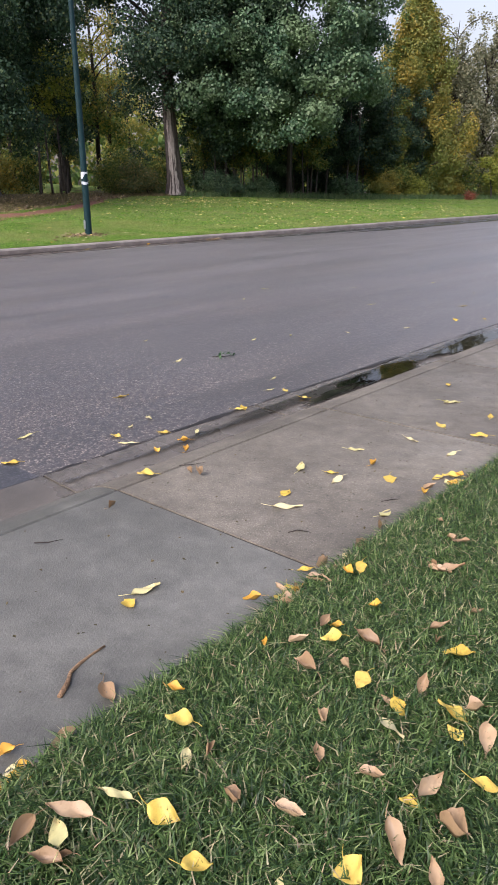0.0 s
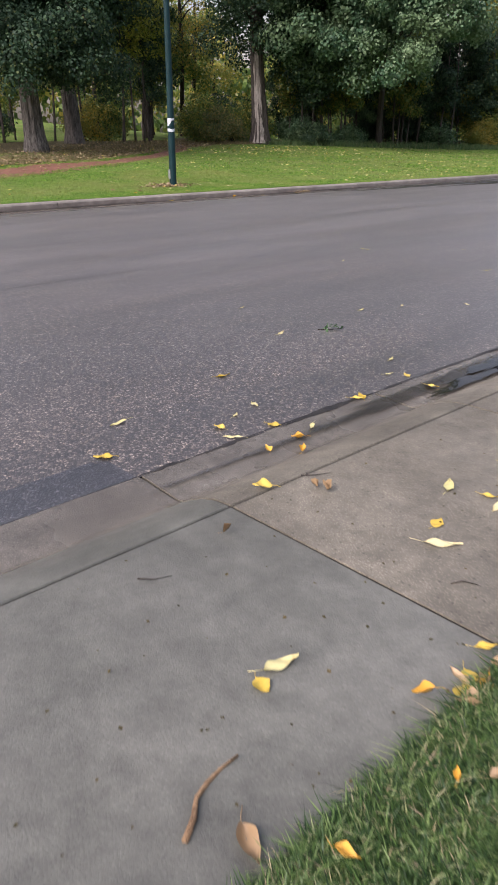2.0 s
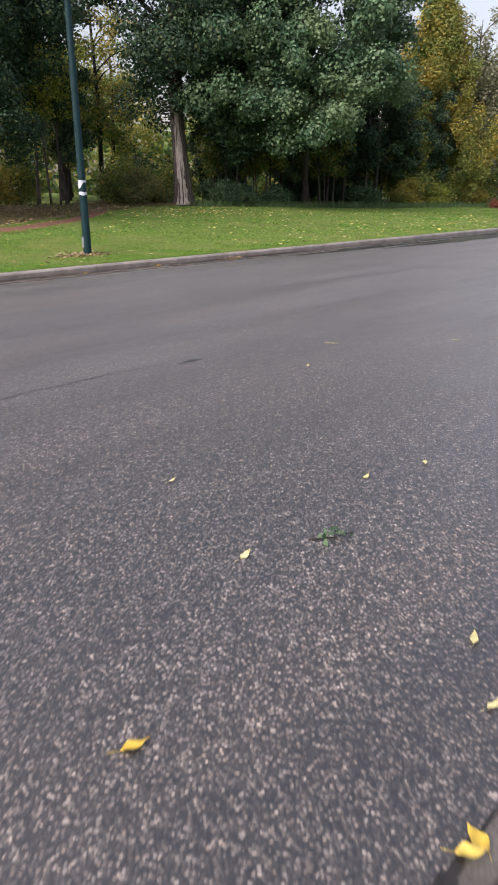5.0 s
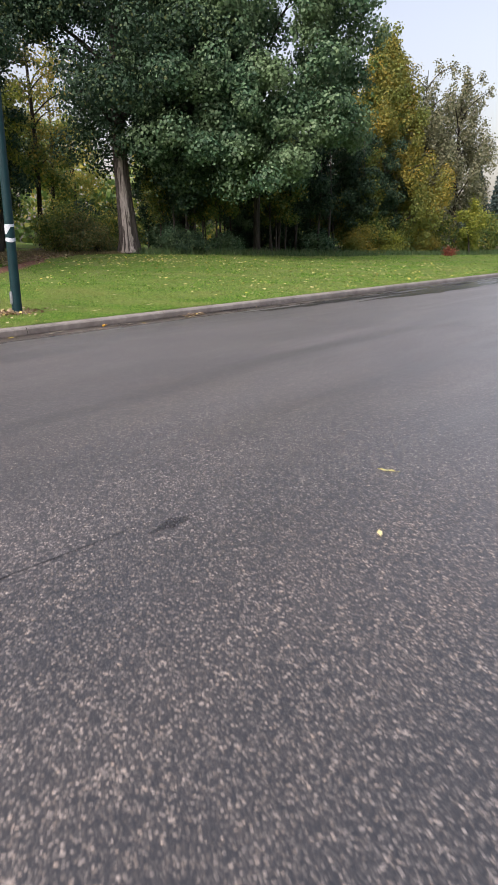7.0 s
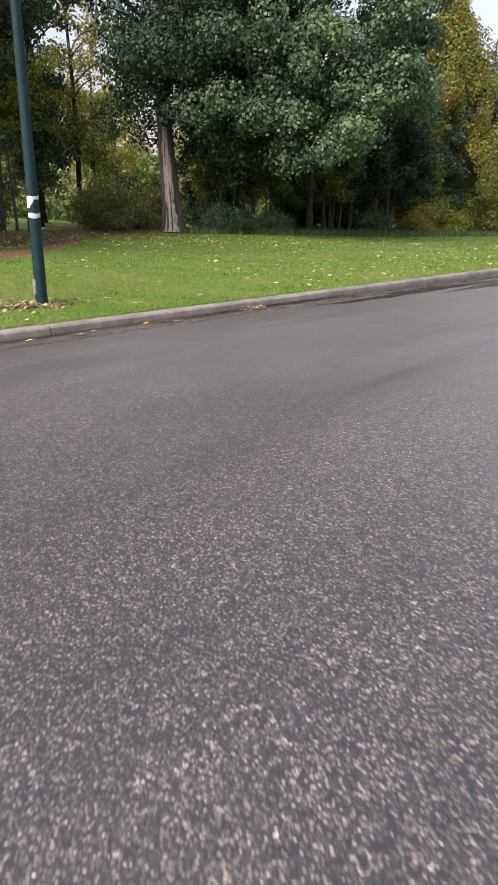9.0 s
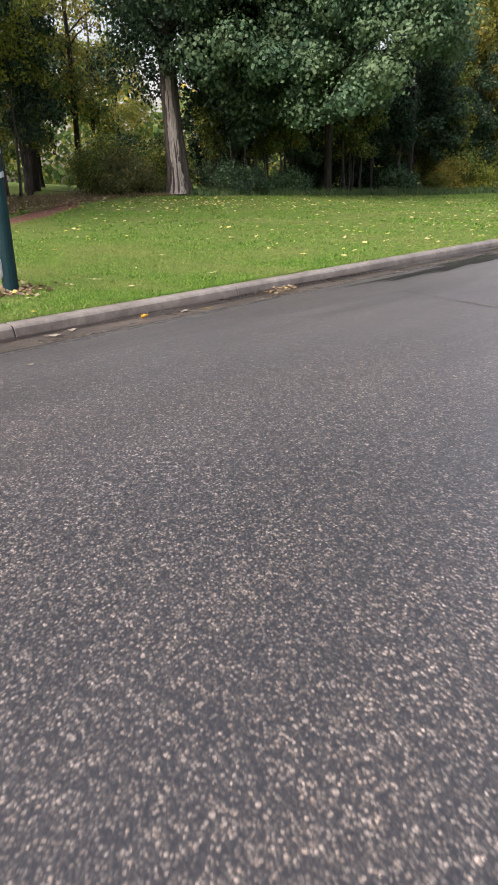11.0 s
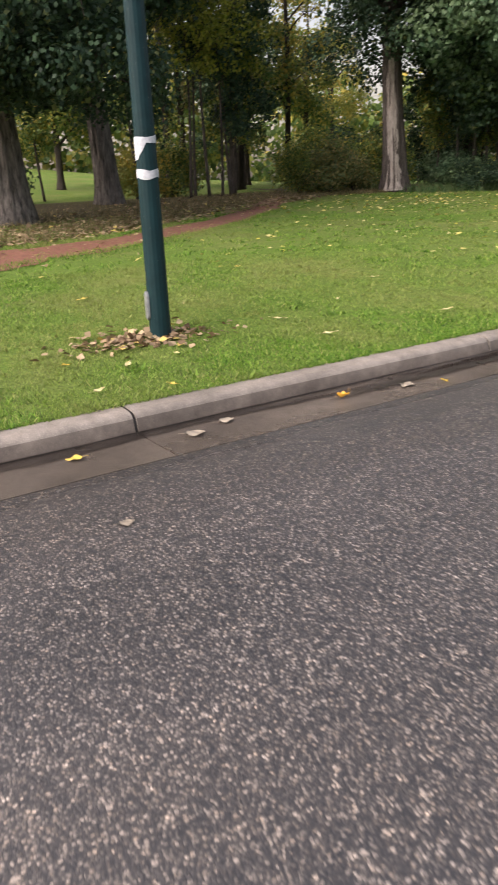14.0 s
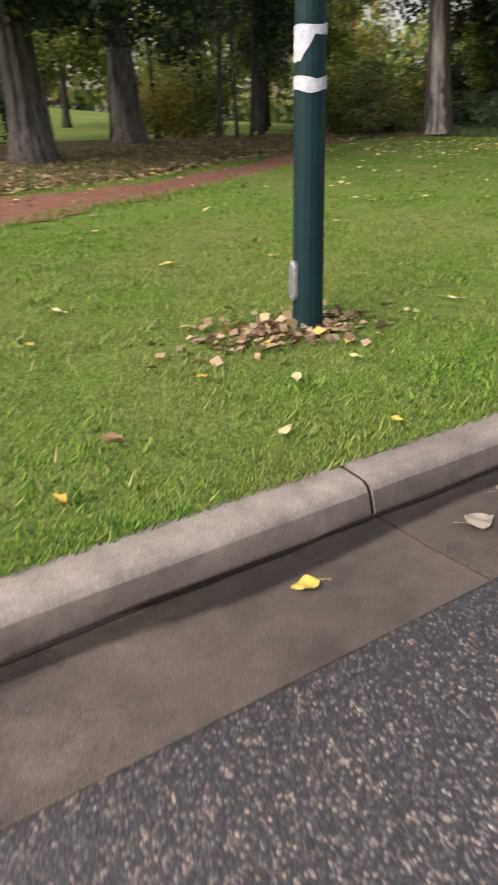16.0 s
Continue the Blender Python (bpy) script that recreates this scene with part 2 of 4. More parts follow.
grass_near = leafy("lush_grass_blades", [(0.0, (0.014, 0.037, 0.012)), (0.35, (0.042, 0.096, 0.026)), (0.68, (0.1, 0.175, 0.046)), (0.86, (0.2, 0.29, 0.1)), (0.92, (0.31, 0.34, 0.17)), (1.0, (0.44, 0.35, 0.22))], 0.4, 0.3)
grass_far = leafy("mown_grass_blades", [(0.0, (0.022, 0.07, 0.01)), (0.35, (0.075, 0.2, 0.018)), (0.75, (0.19, 0.37, 0.04)), (0.92, (0.29, 0.43, 0.085)), (1.0, (0.46, 0.43, 0.18))], 0.55, 0.32, 0.3, (0.4, (0.33, 0.31, 0.12), 0.5))
grass_tall = leafy("rank_bluish_grass", [(0.0, (0.035, 0.085, 0.03)), (0.5, (0.075, 0.15, 0.05)), (1.0, (0.17, 0.2, 0.085))], 0.6, 0.25)
grass_dry = leafy("dry_undergrowth_blades", [(0.0, (0.07, 0.075, 0.03)), (0.5, (0.17, 0.14, 0.065)), (1.0, (0.28, 0.22, 0.11))], 0.7, 0.2)

crown_dark = leafy("dark_poplar_leaves", [(0.0, (0.011, 0.027, 0.015)), (0.5, (0.026, 0.056, 0.03)), (0.9, (0.055, 0.105, 0.052)), (1.0, (0.15, 0.17, 0.06))], 0.55, 0.24, 0.2, (0.45, (0.06, 0.115, 0.065), 0.35))
crown_green = leafy("silvery_poplar_leaves", [(0.0, (0.026, 0.068, 0.036)), (0.45, (0.068, 0.14, 0.07)), (0.82, (0.125, 0.22, 0.115)), (1.0, (0.2, 0.28, 0.165))], 0.5, 0.3, 0.22, (0.5, (0.19, 0.27, 0.12), 0.5))
crown_yellow = leafy("golden_autumn_leaves", [(0.0, (0.11, 0.14, 0.035)), (0.35, (0.3, 0.27, 0.06)), (0.7, (0.42, 0.33, 0.06)), (0.9, (0.48, 0.31, 0.05)), (1.0, (0.24, 0.3, 0.07))], 0.5, 0.45, 0.3, (0.22, (0.17, 0.23, 0.06), 0.85))
crown_olive = leafy("olive_turning_leaves", [(0.0, (0.05, 0.1, 0.026)), (0.5, (0.12, 0.19, 0.045)), (0.85, (0.27, 0.28, 0.055)), (1.0, (0.46, 0.36, 0.07))], 0.5, 0.38)
crown_willow = leafy("grey_green_willow_leaves", [(0.0, (0.1, 0.12, 0.06)), (0.5, (0.2, 0.21, 0.11)), (1.0, (0.32, 0.3, 0.18))], 0.5, 0.3)
crown_lime = leafy("lime_yellow_leaves", [(0.0, (0.13, 0.18, 0.03)), (0.6, (0.28, 0.32, 0.05)), (1.0, (0.45, 0.42, 0.07))], 0.5, 0.42)
crown_bronze = leafy("bronze_brown_leaves", [(0.0, (0.06, 0.09, 0.035)), (0.6, (0.13, 0.16, 0.055)), (1.0, (0.3, 0.23, 0.08))], 0.5, 0.36)
crown_red = leafy("russet_red_leaves", [(0.0, (0.16, 0.05, 0.03)), (1.0, (0.32, 0.1, 0.05))], 0.5, 0.25)
crown_conifer = leafy("blue_spruce_needles", [(0.0, (0.018, 0.035, 0.03)), (1.0, (0.05, 0.08, 0.07))], 0.6, 0.1)


def bark_material(name, lo, hi):
    m, nt, b = material(name, 0.85, 0.25)
    v = coords(nt, (1, 1, 0.16))
    ridges = noise_tex(nt, v, 14, 6, 0.7, 0.5)
    nt.links.new(ramp(nt, ridges, [(0.32, lo), (0.68, hi)]), b.inputs["Base Color"])
    bump(nt, b, ridges, 0.9, 0.05)
    return m


bark_grey = bark_material("furrowed_grey_bark", (0.012, 0.011, 0.01), (0.2, 0.183, 0.168))
bark_dark = bark_material("dark_branch_bark", (0.02, 0.017, 0.014), (0.07, 0.06, 0.05))
bare_wood = bark_material("bare_weathered_wood", (0.15, 0.13, 0.112), (0.44, 0.395, 0.35))
bark_pale = bark_material("pale_furrowed_bark", (0.02, 0.017, 0.015), (0.12, 0.103, 0.09))

post_green, nt, b = material("dark_green_painted_steel", 0.55, 0.16)
v = coords(nt)
pc = ramp(nt, noise_tex(nt, v, 7, 5), [(0.3, (0.004, 0.02, 0.023)), (0.7, (0.006, 0.03, 0.034))])
pc = mix(nt, ramp(nt, noise_tex(nt, v, 40, 4), [(0.66, 0.0), (0.74, 0.5)]), pc, (0.1, 0.12, 0.12))
nt.links.new(pc, b.inputs["Base Color"])
cover_grey, nt, b = material("dull_galvanised_cover", 0.45, 0.5, 0.6)
nt.links.new(ramp(nt, noise_tex(nt, coords(nt), 20, 4), [(0.3, (0.2, 0.22, 0.23)), (0.7, (0.34, 0.36, 0.37))]), b.inputs["Base Color"])
paper, nt, b = material("torn_white_paper", 0.8, 0.2)
nt.links.new(ramp(nt, noise_tex(nt, coords(nt), 18, 5), [(0.3, (0.3, 0.33, 0.36)), (0.6, (0.5, 0.53, 0.56))]), b.inputs["Base Color"])


def fallen_material(name, lo, hi, spot):
    m, nt, b = material(name, 0.5, 0.4)
    v = coords(nt)
    oi = nt.nodes.new("ShaderNodeObjectInfo")
    col = mix(nt, oi.outputs["Random"], lo, hi)
    col = mix(nt, ramp(nt, noise_tex(nt, v, 45, 4), [(0.55, 0.0), (0.72, 0.8)]), col, spot)
    nt.links.new(col, b.inputs["Base Color"])
    bump(nt, b, noise_tex(nt, v, 90, 3), 0.3, 0.002)
    return m


leaf_yellow = fallen_material("fallen_leaf_yellow", (0.48, 0.34, 0.045), (0.6, 0.46, 0.1), (0.42, 0.26, 0.05))
leaf_pale = fallen_material("fallen_leaf_pale", (0.5, 0.47, 0.2), (0.62, 0.55, 0.3), (0.4, 0.3, 0.12))
leaf_tan = fallen_material("fallen_leaf_tan", (0.25, 0.165, 0.085), (0.43, 0.31, 0.18), (0.19, 0.115, 0.06))
leaf_white = fallen_material("fallen_leaf_ashen", (0.24, 0.21, 0.16), (0.31, 0.275, 0.215), (0.2, 0.16, 0.11))
leaf_gold = fallen_material("fallen_leaf_gold", (0.55, 0.28, 0.03), (0.6, 0.36, 0.05), (0.3, 0.14, 0.03))
twig_bark = bark_material("twig_bark", (0.1, 0.06, 0.035), (0.34, 0.22, 0.12))
litter_mat = leafy("scattered_leaf_litter", [(0.0, (0.12, 0.075, 0.04)), (0.5, (0.27, 0.19, 0.11)), (0.9, (0.42, 0.33, 0.2)), (1.0, (0.56, 0.44, 0.1))], 0.6, 0.1)
lawn_leaf_mat = leafy("scattered_pale_leaves", [(0.0, (0.5, 0.42, 0.12)), (0.6, (0.56, 0.52, 0.25)), (1.0, (0.66, 0.54, 0.06))], 0.6, 0.1)

# ---- mesh helpers ----
def mesh_of(name, verts, faces, mat, smooth=False):
    me = bpy.data.meshes.new(name)
    me.from_pydata([tuple(p) for p in verts], [], faces)
    me.materials.append(mat)
    if smooth:
        me.polygons.foreach_set("use_smooth", [True] * len(me.polygons))
    me.update()
    return me


def quads_mesh(name, pts, mat, corners=4):
    """A mesh of loose small faces, corners points each."""
    n = len(pts) // corners
    me = bpy.data.meshes.new(name)
    me.vertices.add(len(pts))
    me.vertices.foreach_set("co", np.asarray(pts, dtype=np.float32).ravel())
    me.loops.add(n * corners)
    me.loops.foreach_set("vertex_index", np.arange(n * corners, dtype=np.int32))
    me.polygons.add(n)
    me.polygons.foreach_set("loop_start", np.arange(0, n * corners, corners, dtype=np.int32))
    me.materials.append(mat)
    me.update(calc_edges=True)
    return me


def part(name, me, parent, label=""):
    ob = new(name, me)
    ob.parent = parent
    return tagged(ob, label)


def thing(name, label, category, m=None, group="", kind=""):
    ob = new(name)
    ob.empty_display_size = 0.2
    if m is not None:
        ob.matrix_basis = m
    return tagged(ob, label, category, group, kind)


def tube(points, radii, seg=8, closed=True, wobble=0.0, seed=0):
    """Verts and faces of a tapered tube along points."""
    verts, faces = [], []
    pts = [Vector(p) for p in points]
    for i, (p, r) in enumerate(zip(pts, radii)):
        d = (pts[min(i + 1, len(pts) - 1)] - pts[max(i - 1, 0)]).normalized()
        a = d.cross(Vector((0.31, 0.95, 0.1))).normalized()
        c = d.cross(a)
        for k in range(seg):
            th = 2 * math.pi * k / seg
            rr = r
            if wobble:
                rr *= 1 + wobble * noise.noise(Vector((math.cos(th) * 3.2 + seed, math.sin(th) * 3.2, p.z * 0.35)))
                rr *= 1 + 0.6 * wobble * noise.noise(Vector((math.cos(th) * 13 + seed, math.sin(th) * 13, p.z * 0.5)))
            verts.append(p + (a * math.cos(th) + c * math.sin(th)) * rr)
    for i in range(len(pts) - 1):
        for k in range(seg):
            k2 = (k + 1) % seg
            faces.append((i * seg + k, i * seg + k2, (i + 1) * seg + k2, (i + 1) * seg + k))
    if closed:
        faces.append(tuple(range(seg))[::-1])
        faces.append(tuple((len(pts) - 1) * seg + k for k in range(seg)))
    return verts, faces


def joined(pieces):
    verts, faces = [], []
    for v, f in pieces:
        o = len(verts)
        verts += v
        faces += [tuple(i + o for i in q) for q in f]
    return verts, faces


def lawn_z(x, y):
    """Height of the park's lawn behind the far kerb."""
    d = max(0.0, KERB_BACK - x)
    hill = min(6.0, 0.07 * max(0.0, d - 26)) * min(1.0, max(0.0, (58 - y) / 24))
    return KERB_TOP + 0.005 + 0.054 * min(d, 22) * d / (d + 0.8) + hill + (0.04 * noise.noise(Vector((x * 0.15, y * 0.15, 0))) if d > 2 else 0)


def lawn_zs(x, y):
    return np.array([lawn_z(a, c) for a, c in zip(x, y)])


# ---- setting: numbers ----
KERB_FOOT, KERB_BACK, KERB_TOP = -18.49, -18.73, 0.138
GUTTER_FAR = -17.88
ROAD_NEAR, CREASE_NEAR, WALK_EDGE, WALK_BACK, WALK_Z = -4.85, -4.50, -4.16, -2.78, 0.11
JOINT_Y, SLAB = 3.60, 1.88
FAR_JOINT, FAR_PITCH = 14.45, 3.77


def grid_sheet(name, xs, ys, zf, mat):
    verts = [(x, y, zf(x, y)) for y in ys for x in xs]
    w = len(xs)
    faces = [(j * w + i, j * w + i + 1, (j + 1) * w + i + 1, (j + 1) * w + i) for j in range(len(ys) - 1) for i in range(w - 1)]
    return mesh_of(name, verts, faces, mat, True)


# carriageway
road = new("road", grid_sheet("road", [GUTTER_FAR, -14, -11, -8, ROAD_NEAR], [-400, -60, -10, 0, 10, 20, 40, 100, 400], lambda x, y: 0.0, asphalt))
tagged(road, "worn damp grey asphalt road with exposed stones", "road", kind="structure")
# park: one sheet from the kerb to the horizon
pxs = [KERB_BACK + 0.005, -18.9, -19.4, -20, -21, -22, -23, -24, -25, -26, -27, -28, -29, -30, -31, -32, -34, -36, -38, -41, -44, -48, -54, -62, -80, -110, -150, -400, -2500]
pys = [-2500, -400, -100, -40, -20, -10] + [i * 1.5 for i in range(0, 60)] + [100, 140, 200, 400, 2500]
ground = new("ground", grid_sheet("ground", pxs, pys, lawn_z, lawn_ground))
tagged(ground, "gently rising mown green park lawn", "lawn", kind="structure")
side = new("ground_near_side", grid_sheet("ground_near_side", [WALK_BACK, -2.4, -1, 3, 10, 60, 2500], [-2500, -300, -40, 0, 5, 10, 40, 300, 2500], lambda x, y: WALK_Z - 0.015 + 0.03 * min(1, max(0, (x - WALK_BACK) / 2)), verge_ground))
tagged(side, "grass verge behind the concrete sidewalk", "verge", kind="structure")


def strip(name, profile, y0, y1, mat, cuts=1, mats=None):
    """A prism of profile [(x, z)...] from y0 to y1, closed, with slightly eased ends."""
    verts, faces = [], []
    n = len(profile)
    ys = [y0 + (y1 - y0) * i / cuts for i in range(cuts + 1)]
    for y in ys:
        verts += [(x, y, z) for x, z in profile]
    for j in range(cuts):
        for i in range(n):
            i2 = (i + 1) % n
            faces.append((j * n + i, (j + 1) * n + i, (j + 1) * n + i2, j * n + i2))
    faces.append(tuple(range(n)))
    faces.append(tuple(cuts * n + i for i in range(n))[::-1])
    me = mesh_of(name, verts, faces, mat)
    if mats:
        for m2 in mats:
            me.materials.append(m2)
    bm = bmesh.new()
    bm.from_mesh(me)
    bmesh.ops.recalc_face_normals(bm, faces=bm.faces)
    bm.to_mesh(me)
    bm.free()
    me.polygons.foreach_set("use_smooth", [True] * len(me.polygons))
    me.set_sharp_from_angle(angle=radians(38))
    return me


# far kerb and gutter, poured in sections
kerb = thing("far_kerb", "weathered concrete kerb with dark joints", "kerb", kind="structure")
gutter = thing("far_gutter", "wet stained concrete gutter panels along the kerb", "gutter", kind="structure")
kp = [(KERB_FOOT, -0.2), (KERB_FOOT, 0.0), (KERB_FOOT - 0.014, 0.055), (KERB_FOOT - 0.026, 0.092), (KERB_FOOT - 0.04, 0.114), (KERB_FOOT - 0.062, 0.128), (KERB_FOOT - 0.095, 0.134), (KERB_FOOT - 0.16, KERB_TOP), (KERB_BACK, KERB_TOP + 0.003), (KERB_BACK, -0.2)]
gp = [(GUTTER_FAR, -0.15), (GUTTER_FAR, 0.004), (GUTTER_FAR - 0.3, -0.006), (KERB_FOOT + 0.004, -0.004), (KERB_FOOT + 0.004, -0.15)]
gap = 0.013
kme = strip("kerb_section", kp, gap, FAR_PITCH - gap, kerb_mat, 1, [kerb_low])
# road-facing faces below 0.1 m take the darker tone
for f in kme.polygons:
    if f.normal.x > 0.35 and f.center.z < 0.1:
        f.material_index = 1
gme = strip("gutter_panel", gp, gap / 2, FAR_PITCH - gap / 2, gutter_mat)
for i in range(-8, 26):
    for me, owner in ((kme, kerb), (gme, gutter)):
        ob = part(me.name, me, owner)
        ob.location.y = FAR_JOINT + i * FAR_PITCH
bed = new("kerb_bed", strip("kerb_bed", [(GUTTER_FAR, -0.16), (GUTTER_FAR, -0.012), (KERB_FOOT - 0.012, -0.012)] + [(x - 0.012, z - 0.008) for x, z in kp[2:8]] + [(KERB_BACK, KERB_TOP - 0.006), (KERB_BACK, -0.16)], -400, 400, damp))
tagged(bed, "dark damp soil under the far kerb joints", "kerb bed", kind="structure")

# sidewalk with rolled kerb on the near side
pavement = thing("pavement", "concrete sidewalk, grey new slab beside older tan slabs", "sidewalk", kind="structure")
rolled = thing("near_kerb", "rolled concrete kerb and gutter along the sidewalk", "kerb", kind="structure")
sp = [(WALK_EDGE + 0.0045, -0.1), (WALK_EDGE + 0.0045, WALK_Z - 0.006), (WALK_EDGE + 0.012, WALK_Z), (WALK_BACK - 0.015, WALK_Z + 0.012), (WALK_BACK, WALK_Z - 0.01), (WALK_BACK, -0.1)]
rp = [(ROAD_NEAR, -0.1), (ROAD_NEAR, 0.006), (CREASE_NEAR - 0.05, -0.012), (CREASE_NEAR, -0.004), (CREASE_NEAR + 0.07, 0.035), (CREASE_NEAR + 0.15, 0.075), (CREASE_NEAR + 0.24, 0.1), (WALK_EDGE - 0.01, WALK_Z), (WALK_EDGE - 0.0045, WALK_Z - 0.006), (WALK_EDGE - 0.0045, -0.1)]
for i in range(-8, 26):
    me = strip("slab", sp, 0.009, SLAB - 0.009, slab_new if -3 <= i < 0 else slab_old) if i in (-8, -3, 0) else me
    ob = part("slab", me, pavement, "smooth grey newer slab" if -3 <= i < 0 else "")
    ob.location.y = JOINT_Y + i * SLAB
    if i in (-8, -3, 0):
        rme = strip("kerb_section", rp, 0.009, SLAB - 0.009, slab_new if -3 <= i < 0 else slab_old, 1, [pan_mat])
        for f in rme.polygons:
            f.material_index = 1 if f.center.x < CREASE_NEAR + 0.02 and f.normal.z > 0.5 else 0
    ob = part("kerb_section", rme, rolled)
    ob.location.y = JOINT_Y + i * SLAB
walk_bed = new("sidewalk_bed", strip("sidewalk_bed", [(ROAD_NEAR, -0.11), (ROAD_NEAR, -0.008)] + [(x, z - 0.009) for x, z in rp[2:8]] + [(WALK_BACK - 0.02, WALK_Z + 0.004), (WALK_BACK - 0.02, -0.11)], -400, 400, damp))
tagged(walk_bed, "dark soil under the sidewalk joints", "sidewalk bed", kind="structure")


def blob_sheet(name, outline_fn, mat, z=0.004, n=48, zf=None):
    """A thin irregular sheet round a centre; outline_fn(angle) gives (x, y)."""
    rim = [outline_fn(2 * math.pi * i / n) for i in range(n)]
    cx, cy = sum(p[0] for p in rim) / n, sum(p[1] for p in rim) / n
    zz = zf or (lambda x, y: z)
    verts = [(cx, cy, zz(cx, cy))] + [((x + cx) / 2, (y + cy) / 2, zz((x + cx) / 2, (y + cy) / 2)) for x, y in rim] + [(x, y, zz(x, y)) for x, y in rim]
    faces = [(0, 1 + i, 1 + (i + 1) % n) for i in range(n)]
    faces += [(1 + i, 1 + n + i, 1 + n + (i + 1) % n, 1 + (i + 1) % n) for i in range(n)]
    return mesh_of(name, verts, faces, mat, True)


def streak_outline(cx, cy, hx, hy, seed, rough=0.8):
    def f(a):
        r = 1 + rough * noise.noise(Vector((math.cos(a) * 2 + seed, math.sin(a) * 2, seed * 0.7))) + 0.6 * rough * noise.noise(Vector((math.cos(a) * 6 + seed, math.sin(a) * 6, seed)))
        return cx + hx * r * math.cos(a), cy + hy * r * math.sin(a)
    return f


# dark asphalt strip beside the new slab
patch = new("road_patch", strip("road_patch", [(-5.17, -0.05), (-5.165, 0.004), (ROAD_NEAR - 0.003, 0.006), (ROAD_NEAR - 0.003, -0.05)], JOINT_Y - 3 * SLAB, JOINT_Y - 0.02, asphalt_patch))
tagged(patch, "dark fresh asphalt strip beside the gutter", "asphalt patch", kind="structure")

# puddles and silt in the near gutter
for cx, cy, hx, hy, sd, mt in ((-4.56, 6.2, 0.05, 0.5, 35, water), (-4.62, 7.0, 0.13, 0.6, 3, water), (-4.57, 8.7, 0.12, 0.8, 4, water), (-4.6, 11.2, 0.12, 1.0, 6, water), (-4.70, 7.9, 0.09, 3.4, 10, wet_film), (-4.84, 7.3, 0.025, 0.35, 29, damp)):
    silt = mt is damp
    ob = new("wet_silt" if silt else "puddle", blob_sheet("wet_silt" if silt else "puddle", streak_outline(cx, cy, hx, hy, sd, 0.55), mt, {damp: 0.012, wet_film: 0.008, water: 0.015}[mt], 90))
    tagged(ob, "dark wet silt streak in the gutter" if silt else "shallow puddle of rainwater in the gutter", "silt" if silt else "puddle")
# damp runs along the far gutter
for cx, cy, hx, hy, sd, mt in ((-18.4, 14.6, 0.07, 2.6, 31, wet_film), (-18.36, 19.6, 0.1, 2.2, 32, wet_film), (-18.36, 10.2, 0.08, 2.4, 33, wet_film), (-18.3, 17.2, 0.11, 1.6, 11, wet_film), (-18.3, 24.0, 0.15, 4.2, 12, wet_film), (-18.1, 33.0, 0.3, 6.0, 13, wet_film), (-17.5, 24.5, 0.3, 3.4, 17, wet_film), (-17.0, 31.0, 0.5, 6.0, 18, wet_film), (-17.4, 43.0, 0.5, 7.0, 20, wet_film)):
    tagged(new("wet_patch", blob_sheet("wet_patch", streak_outline(cx, cy, hx, hy, sd), mt, 0.008, 90)), "dark rain-wet streak beside the far kerb", "wet patch", kind="structure")


def crack(points, width, label, mat=tar, name="road_crack", z=0.0035, step=0.12, stray=0.05):
    verts, faces = [], []
    pts = []
    for (x0, y0), (x1, y1) in zip(points, points[1:]):
        k = max(2, int(math.hypot(x1 - x0, y1 - y0) / step))
        pts += [(x0 + (x1 - x0) * i / k, y0 + (y1 - y0) * i / k) for i in range(k)]
    pts.append(points[-1])
    for i, (x, y) in enumerate(pts):
        a, c = pts[max(i - 1, 0)], pts[min(i + 1, len(pts) - 1)]
        dx, dy = c[0] - a[0], c[1] - a[1]
        L = math.hypot(dx, dy) or 1
        j = stray * noise.noise(Vector((x * 2.1, y * 2.1, 0)))
        w = width * (0.6 + 0.5 * noise.noise(Vector((x * 3, y * 3, 5)))) * (0.3 if i in (0, len(pts) - 1) else 1)
        nx, ny = -dy / L, dx / L
        verts += [(x + nx * (j + w), y + ny * (j + w), z), (x + nx * (j - w), y + ny * (j - w), z)]
    faces = [(2 * i, 2 * i + 1, 2 * i + 3, 2 * i + 2) for i in range(len(pts) - 1)]
    tagged(new(name, mesh_of(name, verts, faces, mat)), label, name.replace("_", " "))


crack([(-9.83, 2.98), (-9.88, 6.28), (-9.90, 7.18), (-9.85, 8.98)], 0.009, "thin dark sealed seam in the asphalt")
crack([(-16.71, 19.88), (-14.55, 18.98), (-13.32, 19.78), (-11.88, 20.08), (-9.52, 20.58)], 0.02, "dark crack crossing the road")
for cx, cy, hx, hy, sd in ((-9.69, 8.98, 0.04, 0.16, 21), (-10.1, 5.2, 0.025, 0.1, 22)):
    tagged(new("road_stain", blob_sheet("road_stain", streak_outline(cx, cy, hx, hy, sd, 0.9), damp_film, 0.005, 110)), "dark damp stain on the asphalt", "road stain")

for i, (y, ln) in enumerate(((3.75, 0.16), (4.2, 0.3), (5.0, 0.34), (5.75, 0.22), (6.3, 0.3), (7.1, 0.5), (8.3, 0.5), (9.6, 0.6), (11.2, 0.8))):
    tagged(new("silt_streak", blob_sheet("silt_streak", streak_outline(ROAD_NEAR - 0.005, y, 0.012 + 0.004 * (i % 3), ln, 40 + i, 0.9), damp, 0.0078, 60)), "dark silt where asphalt meets the gutter", "silt")
# thin dark ribbon following the foot of the far kerb
crack([(KERB_FOOT + 0.022, y) for y in (-10, 5, 12, 18, 30, 60)], 0.02, "thin dark line at the foot of the kerb", damp, "silt_line", 0.003, 0.08, 0.012)
